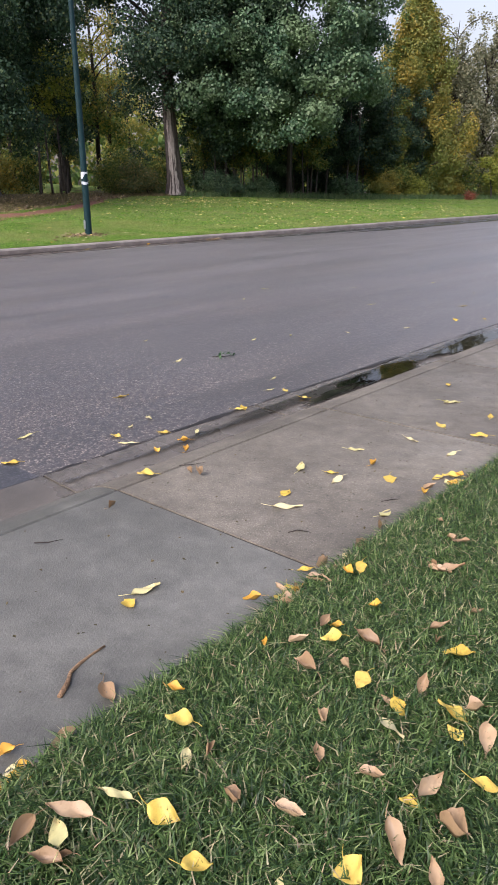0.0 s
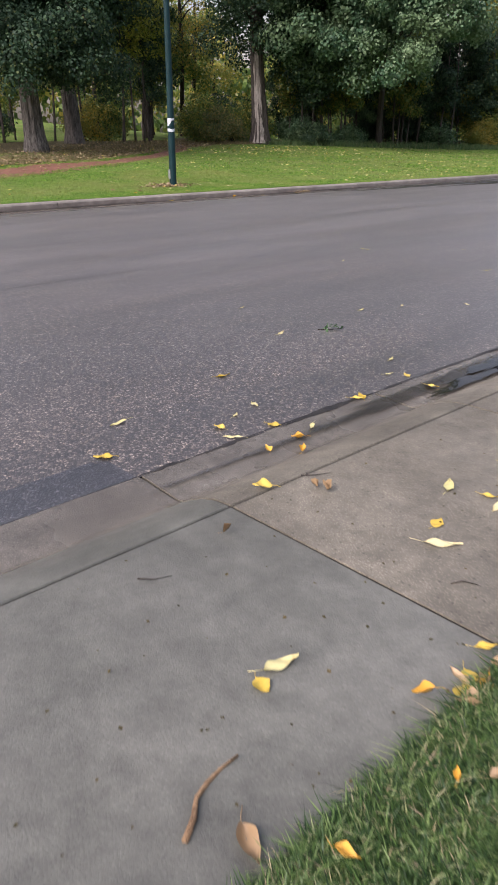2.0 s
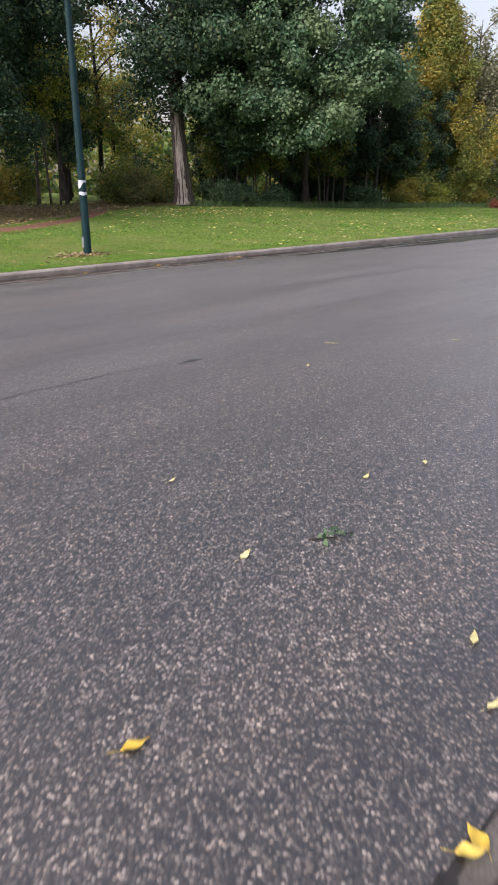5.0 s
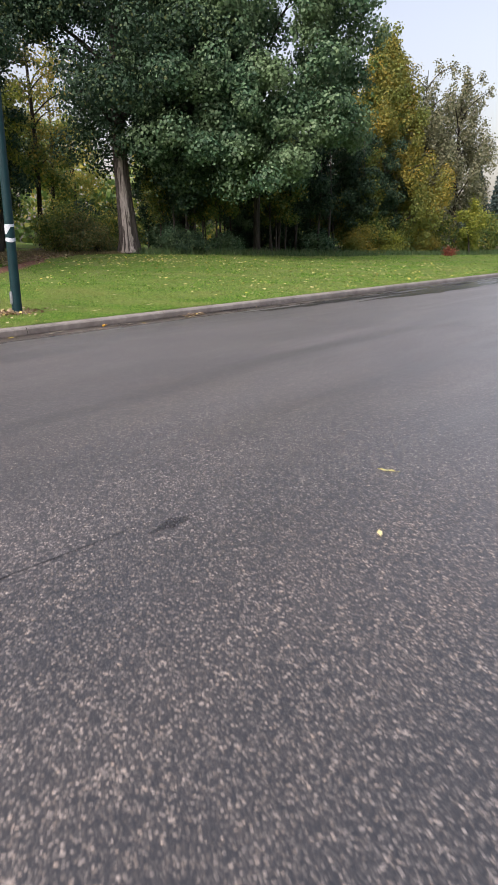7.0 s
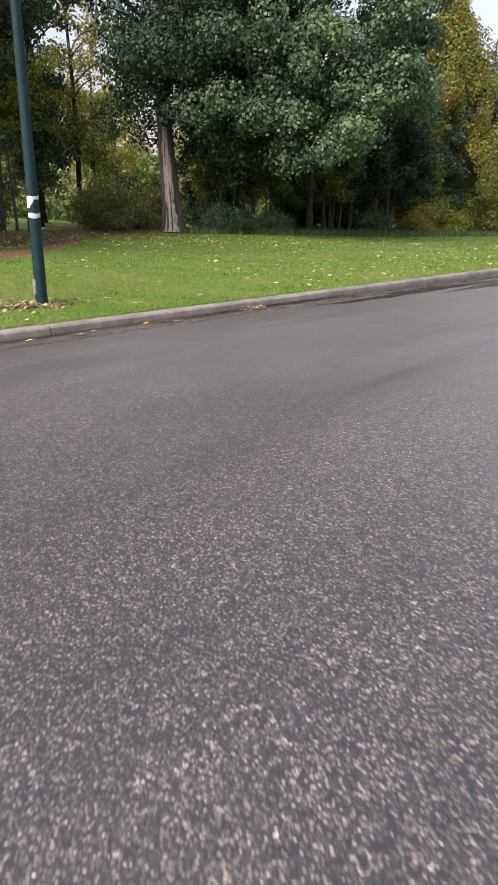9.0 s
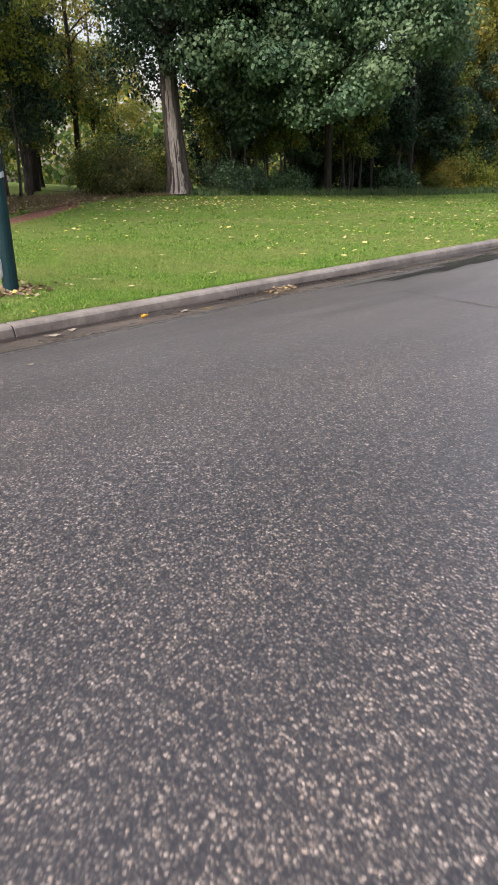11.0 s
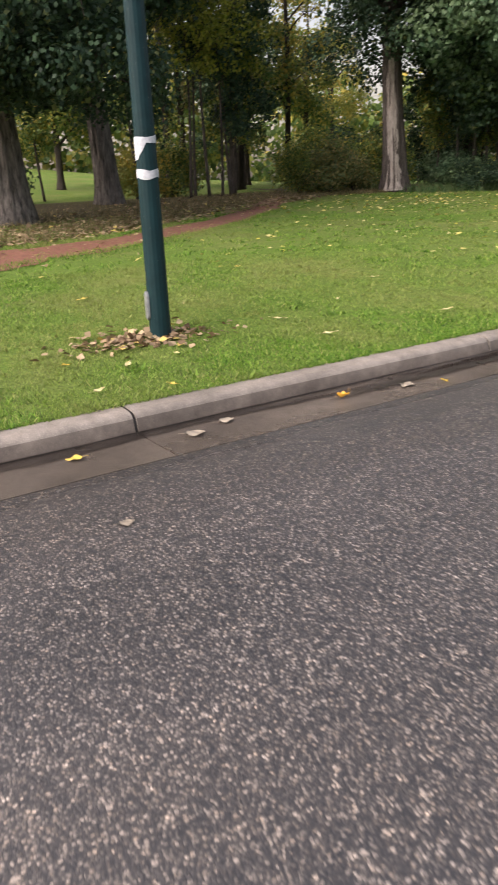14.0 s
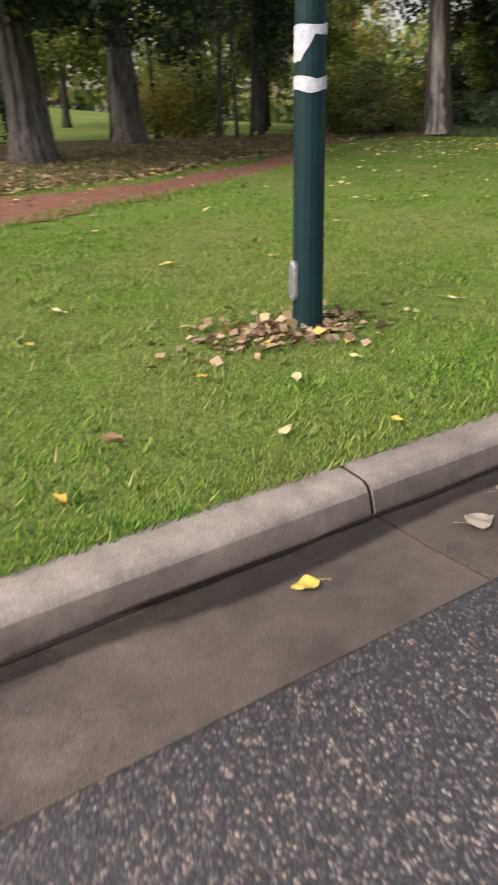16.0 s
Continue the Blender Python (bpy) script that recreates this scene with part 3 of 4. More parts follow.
# red path, undergrowth floor and far meadow laid on the ground
def ribbon(name, centre, halves, lift, mat, seed):
    verts, faces = [], []
    pts, wid = [], []
    for (a, c, h0, h1) in zip(centre, centre[1:], halves, halves[1:]):
        k = max(2, int(math.dist(a, c) / 0.35))
        for i in range(k):
            u = i / k
            pts.append((a[0] + (c[0] - a[0]) * u, a[1] + (c[1] - a[1]) * u))
            wid.append(h0 + (h1 - h0) * u)
    cols = 7
    for i, (x, y) in enumerate(pts):
        a, c = pts[max(i - 2, 0)], pts[min(i + 2, len(pts) - 1)]
        dx, dy = c[0] - a[0], c[1] - a[1]
        L = math.hypot(dx, dy) or 1
        for k in range(cols):
            s = 2 * k / (cols - 1) - 1
            w = wid[i] * (1 + 0.45 * noise.noise(Vector((x * 0.9 + seed, y * 0.9, s))) + 0.2 * noise.noise(Vector((x * 4 + seed, y * 4, s))))
            px, py = x - dy / L * s * w, y + dx / L * s * w
            verts.append((px, py, lawn_z(px, py) + lift * (1 - s * s) + 0.012))
    faces = [(i * cols + k, i * cols + k + 1, (i + 1) * cols + k + 1, (i + 1) * cols + k) for i in range(len(pts) - 1) for k in range(cols - 1)]
    return new(name, mesh_of(name, verts, faces, mat, True))


tagged(ribbon("dirt_path", [(-24.5, 4), (-25.2, 10), (-26.0, 13.8), (-27.4, 16.0), (-28.6, 18.9), (-31.2, 23.0), (-34.0, 26.2), (-40, 31)], [1.2, 1.25, 1.25, 1.05, 0.6, 0.5, 0.5, 0.5], 0.02, red_earth, 3), "worn red shale footpath crossing the lawn", "path", kind="structure")
tagged(ribbon("wood_floor", [(-35.03, 1.97), (-35.64, 11.65), (-36.85, 18.91), (-39.27, 24.96), (-42.29, 32.22), (-43.50, 40.69), (-39.87, 50.37), (-38.06, 66.10), (-36.85, 96.35)], [3, 3, 3, 3, 3.5, 4.5, 5, 6, 6], 0.03, wood_floor, 8), "soil with dry grass and leaf litter under trees", "woodland floor", kind="structure")

# ---- lamp post ----
post_x, post_y = -20.5, 15.67
post_z = lawn_z(post_x, post_y)
post = thing("lamp_post", "dark green painted steel lamp post with torn notices", "lamp post", pose(post_x, post_y, post_z - 0.03))


def shaft_radius(z):
    return 0.108 - 0.0054 * z


sv, sf = [], []
rings = [0, 0.3, 1, 2, 3, 4, 5, 6, 7, 8]
for z in rings:
    for k in range(64):
        a = 2 * math.pi * k / 64
        r = shaft_radius(z) * (1 - 0.028 * (0.5 + 0.5 * math.cos(a * 16)))
        sv.append((r * math.cos(a), r * math.sin(a), z))
for j in range(len(rings) - 1):
    sf += [(j * 64 + k, j * 64 + (k + 1) % 64, (j + 1) * 64 + (k + 1) % 64, (j + 1) * 64 + k) for k in range(64)]
sf.append(tuple(9 * 64 + k for k in range(64)))
part("shaft", mesh_of("shaft", sv, sf, post_green, True), post, "fluted dark green shaft")
part("cap", mesh_of("cap", *tube([(0, 0, 7.99), (0, 0, 8.05), (0, 0, 8.1)], [0.07, 0.065, 0.02], 24), post_green, True), post)
part("base_collar", mesh_of("base_collar", *tube([(0, 0, -0.05), (0, 0, 0.03), (0, 0, 0.05)], [0.118, 0.118, 0.11], 32), post_green, True), post)


def wrapped(name, z_of, a0, a1, n, mat, lift=0.004):
    verts, faces = [], []
    for i in range(n + 1):
        a = a0 + (a1 - a0) * i / n
        lo, hi = z_of(i / n)
        for z in (lo, hi):
            r = shaft_radius(z) + lift
            verts.append((r * math.cos(a), r * math.sin(a), z))
        for z in (hi, lo):
            r = shaft_radius(z) - 0.004
            verts.append((r * math.cos(a), r * math.sin(a), z))
    for i in range(n):
        for k in range(4):
            k2 = (k + 1) % 4
            faces.append((i * 4 + k, i * 4 + k2, i * 4 + 4 + k2, i * 4 + 4 + k))
    faces += [(3, 2, 1, 0), tuple(n * 4 + k for k in range(4))]
    return mesh_of(name, verts, faces, mat)


# the torn sheets face the road
to_road = math.atan2(-0.62, 0.78)
z1 = lambda u: (1.70 + 0.14 * min(1, max(0, (u - 0.33) * 3.6)) + 0.014 * noise.noise(Vector((u * 9, 0, 0))), 1.885 + 0.02 * u + 0.008 * math.sin(u * 7))
z2 = lambda u: (1.535 + 0.012 * math.sin(u * 9), 1.60 + 0.022 * abs(math.sin(u * 4 + 0.6)))
part("torn_notice", wrapped("torn_notice", z1, to_road - 1.7, to_road + 1.6, 32, paper), post, "torn white paper notice")
part("tape_strip", wrapped("tape_strip", z2, to_road - 1.7, to_road + 1.7, 24, paper), post, "white remnant of tape")
hv, hf = [], []
for layer, (grow, out) in enumerate(((1.0, 0.0), (1.0, 0.022), (0.8, 0.03))):
    for k in range(28):
        a = 2 * math.pi * k / 28
        hv.append((0.098 + out, 0.052 * grow * math.cos(a), 0.36 + 0.08 * (1 if math.sin(a) > 0 else -1) + 0.062 * grow * math.sin(a)))
for j in range(2):
    hf += [(j * 28 + k, j * 28 + (k + 1) % 28, (j + 1) * 28 + (k + 1) % 28, (j + 1) * 28 + k) for k in range(28)]
hf.append(tuple(56 + k for k in range(28)))
cover = part("hand_hole_cover", mesh_of("hand_hole_cover", hv, hf, cover_grey), post, "oblong grey access cover")
cover.rotation_euler.z = to_road - 1.15
for z in (0.245, 0.475):
    part("bolt", mesh_of("bolt", *tube([(0.122, 0, z), (0.131, 0, z), (0.133, 0, z)], [0.009, 0.008, 0.004], 8), cover_grey, True), cover)

# ---- foliage ----
def leaf_faces(rng, centres, size, normals=None, fold=0.25):
    """Four-cornered leaves at the centres, turned at random."""
    n = len(centres)
    d = rng.normal(size=(n, 3))
    d[:, 2] -= 0.5
    d /= np.linalg.norm(d, axis=1)[:, None]
    if normals is not None:
        k = normals / (np.linalg.norm(normals, axis=1)[:, None] + 1e-6)
        d -= 0.72 * (d * k).sum(axis=1)[:, None] * k
        d /= np.linalg.norm(d, axis=1)[:, None]
    up = rng.normal(size=(n, 3)) * 0.7 if normals is None else normals + rng.normal(size=(n, 3)) * 0.55
    up[:, 2] += 0.5
    s = np.cross(d, up)
    s /= np.linalg.norm(s, axis=1)[:, None] + 1e-6
    u = np.cross(s, d)
    L = (size * rng.uniform(0.65, 1.35, n))[:, None]
    a = centres
    m = centres + d * L * 0.45 + u * L * fold * 0.3
    return np.stack([a, m + s * L * 0.42, centres + d * L, m - s * L * 0.42], axis=1).reshape(-1, 3)


def clump_leaves(rng, clumps, n, size, tall=0.72):
    """Leaves spread over the outer part of round clumps (x, y, z, radius)."""
    c = np.asarray(clumps, dtype=float)
    w = c[:, 3] ** 2
    pick = rng.choice(len(c), n, p=w / w.sum())
    v = rng.normal(size=(n, 3))
    v /= np.linalg.norm(v, axis=1)[:, None]
    r = rng.uniform(0.2, 1.0, n) ** 0.45
    p = c[pick, :3] + v * (r * c[pick, 3])[:, None] * np.array([1.0, 1.0, tall])
    p += rng.normal(size=(n, 3)) * 0.12
    return leaf_faces(rng, p, size, v)


def crown_clumps(rng, centre, radii, n, r, low=-1.0):
    out = []
    while len(out) < n:
        v = rng.normal(size=3)
        v /= np.linalg.norm(v)
        v *= rng.uniform(0.45, 1.0)
        if v[2] < low:
            continue
        k = rng.uniform(0.6, 1.3) * r
        out.append((centre[0] + v[0] * radii[0], centre[1] + v[1] * radii[1], centre[2] + v[2] * radii[2], k))
    return out


def limb(a, c, r0, r1, rng, sag=0.12, n=7):
    a, c = Vector(a), Vector(c)
    L = (c - a).length
    pts, rad = [], []
    off = Vector(rng.normal(size=3)) * L * 0.06
    for i in range(n):
        u = i / (n - 1)
        p = a.lerp(c, u) + off * math.sin(u * math.pi)
        p.z += sag * L * math.sin(u * math.pi)
        pts.append(p)
        rad.append(r0 + (r1 - r0) * u)
    return tube(pts, rad, 6)


def tree(name, label, x, y, z, height, girth, clumps, leaves, size, leaf_mat, bark, seed, lean=(0, 0), bole=4.0, group="", limbs=16, tall=0.72):
    """A tree from a ridged trunk, limbs towards the clumps, and a crown of leaves. Clumps are given from the tree's foot."""
    rng = np.random.default_rng(seed)
    t = thing(name, label, "tree", pose(x, y, z), group)
    n = 34
    pts, rad = [], []
    for i in range(n):
        u = i / (n - 1)
        h = -0.25 + (height + 0.25) * u
        pts.append((lean[0] * u * height + 0.12 * math.sin(u * 5 + seed) * min(1, u * 3), lean[1] * u * height + 0.12 * math.cos(u * 4 + seed) * min(1, u * 3), h))
        rad.append(girth * (0.5 * (1 - u) ** 0.8 + 0.03) * (1 + 0.55 * math.exp(-max(h, 0) / (0.55 * girth))))
    part("trunk", mesh_of("trunk", *tube(pts, rad, 72, True, 0.2, seed), bark, True), t)
    pick = list(range(len(clumps)))
    rng.shuffle(pick)
    pieces = []
    for i in pick[:limbs]:
        cx, cy, cz, cr = clumps[i]
        h = min(max(bole, cz - 0.45 * math.hypot(cx, cy) - 0.6), height * 0.92)
        u = h / height
        start = (lean[0] * h, lean[1] * h, h)
        pieces = [limb(start, (cx, cy, cz), girth * 0.2 * (1 - 0.7 * u) + 0.02, 0.02, rng)]
        for _ in range(3):
            v = rng.normal(size=3) * cr * 0.6
            pieces.append(limb((cx * 0.97 + start[0] * 0.03, cy * 0.97 + start[1] * 0.03, cz * 0.97 + h * 0.03), (cx + v[0], cy + v[1], cz + v[2]), 0.03, 0.008, rng, 0.02, 5))
        part("limb", mesh_of("limb", *joined(pieces), bark_dark, True), t)
    part("crown", quads_mesh("crown", clump_leaves(rng, clumps, leaves, size, tall), leaf_mat), t)
    return t


R = np.random.default_rng(7)
# tree A beside the path
cl = crown_clumps(R, (0, 0, 8.6), (5.8, 5.8, 5.6), 72, 1.3, -0.9)
cl += [(3.9 * math.cos(a), 3.9 * math.sin(a), 3.2 + 0.5 * math.sin(3 * a), 0.9) for a in np.linspace(0.3, 6.3, 11)]
for i in range(34):
    f, w = R.uniform(-0.5, 4.2), R.uniform(-4.0, 3.6)
    cl.append((0.96 * f + 0.28 * w, -0.28 * f + 0.96 * w, R.uniform(3.1, 5.4) - 0.06 * f, R.uniform(0.7, 1.1)))
tree("poplar_tree", "old poplar with furrowed grey trunk beside the path", -34.04, 18.3, lawn_z(-34.04, 18.3), 15, 0.78, cl, 92000, 0.13, crown_dark, bark_grey, 1, (-0.03, -0.03), 3.0, "old poplars on the lawn")
# tree B behind it
cl = crown_clumps(R, (0, 0, 9.4), (5.6, 5.6, 5.4), 70, 1.3, -0.9)
for i in range(16):
    f, w = R.uniform(-0.5, 3.6), R.uniform(-3.6, 3.6)
    cl.append((0.96 * f + 0.28 * w, -0.28 * f + 0.96 * w, R.uniform(4.6, 7.0), R.uniform(0.7, 1.15)))
tree("poplar_tree", "old poplar with straight grey trunk at the wood edge", -38.6, 22.9, lawn_z(-38.6, 22.9), 15, 0.74, cl, 70000, 0.14, crown_dark, bark_grey, 2, (-0.018, -0.018), 3.8, "old poplars on the lawn")
# the big poplar with a bare strip of wood
cl = crown_clumps(R, (1.1, 1.4, 11.4), (5.6, 5.6, 6.4), 92, 1.4, -0.8)
cl += [(2.4, 1.1, 4.0, 1.2), (3.2, 1.6, 5.0, 1.4), (1.9, 1.9, 6.0, 1.3), (4.1, 2.2, 3.8, 1.1), (3.8, 1.4, 6.4, 1.5), (2.8, 2.0, 2.9, 0.8)]
cl += [(-3.0, 1.4, 5.4, 1.4), (-1.6, 2.6, 4.6, 1.3), (0.2, 3.4, 5.6, 1.5), (-5.2, 0.6, 6.4, 1.5), (5.0, 3.4, 4.6, 1.4), (4.4, 4.6, 6.0, 1.6)]
cl += [(2.1 * math.cos(a), 2.1 * math.sin(a), 6.6 + 0.7 * math.sin(2 * a), 1.25) for a in np.linspace(0, 5.6, 9)]
cl += crown_clumps(np.random.default_rng(77), (-2.7, -3.4, 12.8), (3.0, 3.0, 2.4), 24, 1.3, -0.9) + crown_clumps(np.random.default_rng(78), (-4.6, -3.6, 13.4), (3.4, 3.4, 2.2), 24, 1.1, -0.9)
scar_tree = tree("poplar_tree", "huge poplar whose trunk shows pale bare wood", -38.45, 36.38, lawn_z(-38.45, 36.38), 18, 0.94, cl, 80000, 0.17, crown_dark, bark_pale, 3, (-0.022, -0.02), 4.6, "old poplars on the lawn")
sv, sf = [], []
for i in range(42):
    u = i / 41
    h = 0.05 + 5.2 * u
    for k in range(9):
        edge = 0.5 * noise.noise(Vector((h * 1.1, 3, k > 4))) + 0.25 * noise.noise(Vector((h * 4, 7, k > 4)))
        a = -0.95 + (k - 4) / 4 * (0.62 - 0.22 * u) * (1 + edge * (abs(k - 4) > 2)) + 0.06 * math.sin(h * 2.2)
        g = 0.94 * (0.5 * (1 - (h + 0.25) / 18.25) ** 0.8 + 0.03) * (1 + 0.55 * math.exp(-h / 0.517))
        r = g * (1.05 - 0.05 * (abs(k - 4) == 4) + 0.05 * noise.noise(Vector((k * 1.7, h * 1.1, 2))))
        v0 = h / 18
        sv.append((-0.022 * v0 * 18 + 0.12 * math.sin(v0 * 5 + 3) * min(1, v0 * 3) + r * math.cos(a), -0.02 * v0 * 18 + 0.12 * math.cos(v0 * 4 + 3) * min(1, v0 * 3) + r * math.sin(a), h))
sf = [(i * 9 + k, i * 9 + k + 1, i * 9 + k + 10, i * 9 + k + 9) for i in range(41) for k in range(8)]
me = mesh_of("bare_wood", sv, sf, bare_wood, True)
part("bare_wood", me, scar_tree, "long pale strip of bare wood")
# broad silvery poplar
cl = crown_clumps(R, (4.3, -4.0, 11.8), (4.9, 4.9, 8.4), 180, 1.05, -0.85)
cl += crown_clumps(R, (0.8, -6.0, 9.0), (4.2, 4.2, 6.2), 80, 1.1, -0.9)
for a in np.linspace(-2.9, 2.9, 30):
    q = R.uniform(2.4, 4.8)
    low = 4.0 if math.cos(a - 0.5) < 0.45 else 5.8
    cl.append((4.4 + q * math.cos(a), -4.0 + q * math.sin(a), R.uniform(low, 7.6), R.uniform(0.7, 1.2)))
cl += [(4.4 + R.uniform(1.5, 4.9) * math.cos(a), -4.0 + R.uniform(1.5, 4.9) * math.sin(a), R.uniform(5.8, 9.5), 1.0) for a in np.linspace(-0.6, 1.6, 14)]
tree("poplar_tree", "broad leafy poplar with silvery green foliage", -35.3, 44.6, lawn_z(-35.3, 44.6), 20, 0.4, cl, 130000, 0.18, crown_green, bark_dark, 4, (0.08, -0.08), 3.6, "old poplars on the lawn", 26)
cl = crown_clumps(R, (0, 0, 11.5), (5.2, 5.2, 8.0), 80, 1.4, -0.95)
tree("poplar_tree", "leafy green poplar at the edge of the wood", -42.29, 44.92, lawn_z(-35, 37), 19, 0.7, cl, 46000, 0.19, crown_green, bark_dark, 5, (0, 0), 3.0, "old poplars on the lawn", 20)
# golden tree and the willow further on
cl = []
for h in np.linspace(0.8, 14.8, 210):
    a, q = R.uniform(0, 6.28), (5.8 if h > 3 else 4.0 + 0.6 * h) * (1 - max(0.0, h - 3) / 12.6) ** 0.85 * R.uniform(0.35, 1.0)
    cl.append((q * math.cos(a), q * math.sin(a), h, R.uniform(0.45, 0.8)))
cl += [(R.normal() * 0.5, R.normal() * 0.5, h, 0.35) for h in np.linspace(13.0, 16.2, 14)]
tree("poplar_tree", "tall spreading poplar in golden autumn leaf", -34.1, 59.7, lawn_z(-34.1, 59.7), 15, 0.5, cl, 80000, 0.17, crown_yellow, bark_dark, 6, (0, 0), 1.6, "autumn trees", 26, 1.7)
for i, (wx, wy, wh) in enumerate(((-32.6, 63.8, 1.25), (-31.6, 68.5, 1.3), (-35.0, 60.0, 1.2))):
    cl = crown_clumps(R, (0, 0, 5.4 * wh), (2.9, 2.9, 4.7 * wh), 100, 0.5, -0.95) + [(R.normal() * 1.5, R.normal() * 1.5, h * wh, 0.3) for h in np.linspace(7, 11.2, 26)]
    tree("willow_tree", "thin grey-green willow with upright twigs", wx, wy, lawn_z(wx, wy), 11 * wh, 0.42, cl, 24000, 0.17, crown_willow if i < 2 else crown_olive, bark_dark, 70 + i, (0, 0), 1.5, "autumn trees", 22, 2.1)
cl = crown_clumps(R, (0, 0, 2.8), (1.1, 1.1, 1.7), 16, 0.5, -0.9)
tree("small_tree", "small lime-yellow tree standing on the lawn", -28.38, 63.68, lawn_z(-24, 53), 4.4, 0.14, cl, 5000, 0.13, crown_lime, bark_dark, 8, (0, 0), 1.0, "autumn trees", 8)
# brown and yellow trees behind, with sky between
for i, (x, y, h, mt, nl) in enumerate(((-47.4, 34.1, 17, crown_bronze, 5580), (-50.0, 39.0, 18, crown_yellow, 4960), (-48.5, 30.4, 18, crown_yellow, 9300), (-50.8, 32.6, 19, crown_bronze, 8680), (-47.2, 33.6, 17, crown_dark, 5580), (-55.00, 44.32, 12, crown_olive, 8060), (-51.37, 37.06, 10, crown_olive, 6200), (-59.84, 50.37, 13, crown_yellow, 5580), (-52.58, 26.17, 11, crown_olive, 7440), (-55.00, 14.07, 12, crown_dark, 8680), (-48.95, 9.23, 12, crown_dark, 9300), (-39.27, 10.44, 12, crown_dark, 20000), (-50.16, 55.21, 13, crown_olive, 8680), (-42.90, 57.63, 12, crown_green, 16000), (-41.69, 72.15, 12, crown_willow, 14000))):
    cl = crown_clumps(R, (0, 0, h * 0.58), (3.0, 3.0, h * 0.4), 34, 0.95, -0.95)
    tree("woodland_tree", "slender woodland tree with thinning autumn leaves" if mt in (crown_olive, crown_yellow, crown_bronze) else "slender leafy tree inside the wood", x, y, lawn_z(x, y), h, 0.34, cl, nl, 0.19, mt, bark_dark, 30 + i, (0, 0), 2.0, "woodland trees", 14)

# conifers far along the road
def conifer(x, y, h, seed):
    rng = np.random.default_rng(seed)
    t = thing("spruce_tree", "dark blue-green spruce in the distance", "tree", pose(x, y, lawn_z(x, y)), "distant spruces")
    part("trunk", mesh_of("trunk", *tube([(0, 0, -0.2), (0, 0, h * 0.5), (0, 0, h)], [0.2, 0.12, 0.02], 10), bark_dark, True), t)
    n = 9000
    z = h * (1 - np.sqrt(rng.uniform(0.0, 0.93, n)))
    tier = np.round(z / 0.55) * 0.55
    rr = (h - tier) / h * h * 0.27 * np.sqrt(rng.uniform(0.05, 1, n))
    a = rng.uniform(0, 2 * np.pi, n)
    p = np.stack([rr * np.cos(a), rr * np.sin(a), tier + 0.3 - rr * 0.35 + rng.normal(size=n) * 0.08], axis=1)
    part("crown", quads_mesh("crown", leaf_faces(rng, p, 0.32), crown_conifer), t)


for i, (x, y, h) in enumerate(((-41.69, 110.87, 12), (-36.24, 116.92, 10), (-48.95, 120.55, 13), (-30.80, 132.65, 11), (-24.14, 156.85, 12))):
    conifer(x, y, h, 60 + i)


# shrubs: one of each kind, then repeats
def shrub(label, mat, w, h, leaves, size, seed, x, y):
    rng = np.random.default_rng(seed)
    t = thing("shrub", label, "shrub", pose(x, y, lawn_z(x, y) - 0.03), "shrubs at the wood edge")
    cl = crown_clumps(rng, (0, 0, h * 0.5), (w * 0.5, w * 0.5, h * 0.45), 22, 0.24 * min(w, h) + 0.1, -0.9)
    part("crown", quads_mesh("crown", clump_leaves(rng, cl, leaves, size), mat), t)
    for c in cl[:7]:
        part("stem", mesh_of("stem", *limb((rng.normal() * 0.1, rng.normal() * 0.1, -0.05), (c[0], c[1], c[2]), 0.028, 0.006, rng, 0.05, 6), bark_dark, True), t)
    return t


kinds = [
    shrub("dense dark green shrub at the wood edge", crown_dark, 3.4, 2.6, 7000, 0.12, 80, -43.14, 19.63),
    shrub("olive shrub turning yellow at the wood edge", crown_olive, 2.8, 2.6, 5500, 0.11, 81, -43.62, 27.86),
    shrub("golden yellow shrub at the wood edge", crown_yellow, 2.4, 2.2, 4500, 0.11, 82, -42.90, 26.17),
    shrub("bronze brown shrub beside the path", crown_bronze, 1.9, 2.5, 4000, 0.1, 83, -39.0, 33.0),
    shrub("lime-yellow shrub under the trees", crown_lime, 1.8, 1.8, 3200, 0.1, 84, -32.25, 61.26),
    shrub("low green shrub under the trees", crown_green, 2.2, 1.5, 4000, 0.11, 85, -37.45, 39.72),
    shrub("small russet red shrub on the lawn edge", crown_red, 0.8, 0.6, 900, 0.08, 86, -28.14, 59.08),
]
spots = [(0, -41.08, 16.0, 1.0), (1, -41.3, 34.6, 1.1), (1, -40.2, 32.3, 0.8), (1, -41.45, 38.02, 1.0), (5, -39.87, 40.93, 1.2), (5, -36.36, 42.62, 0.9), (1, -33.46, 54.96, 1.2), (2, -32.49, 53.39, 0.9), (1, -32.37, 57.87, 1.2), (4, -31.52, 56.17, 0.9), (1, -31.04, 63.92, 1.2), (4, -29.59, 66.7, 1.0), (2, -30.8, 60.77, 0.8), (1, -29.35, 70.33, 1.3), (0, -38.66, 49.76, 1.1), (0, -36.85, 52.3, 1.1), (0, -41.45, 51.58, 1.2), (0, -44.11, 45.53, 1.2), (0, -45.32, 40.08, 1.2), (3, -39.8, 35.2, 0.8), (5, -34.43, 50.61, 1.0), (0, -40.72, 6.2, 1.2), (0, -36.36, 39.48, 0.55)]
for i, (k, x, y, s) in enumerate(spots):
    copy_thing(kinds[k], pose(x, y, lawn_z(x, y) - 0.03, 0, 0, 47 * i) @ Matrix.Scale(s, 4))

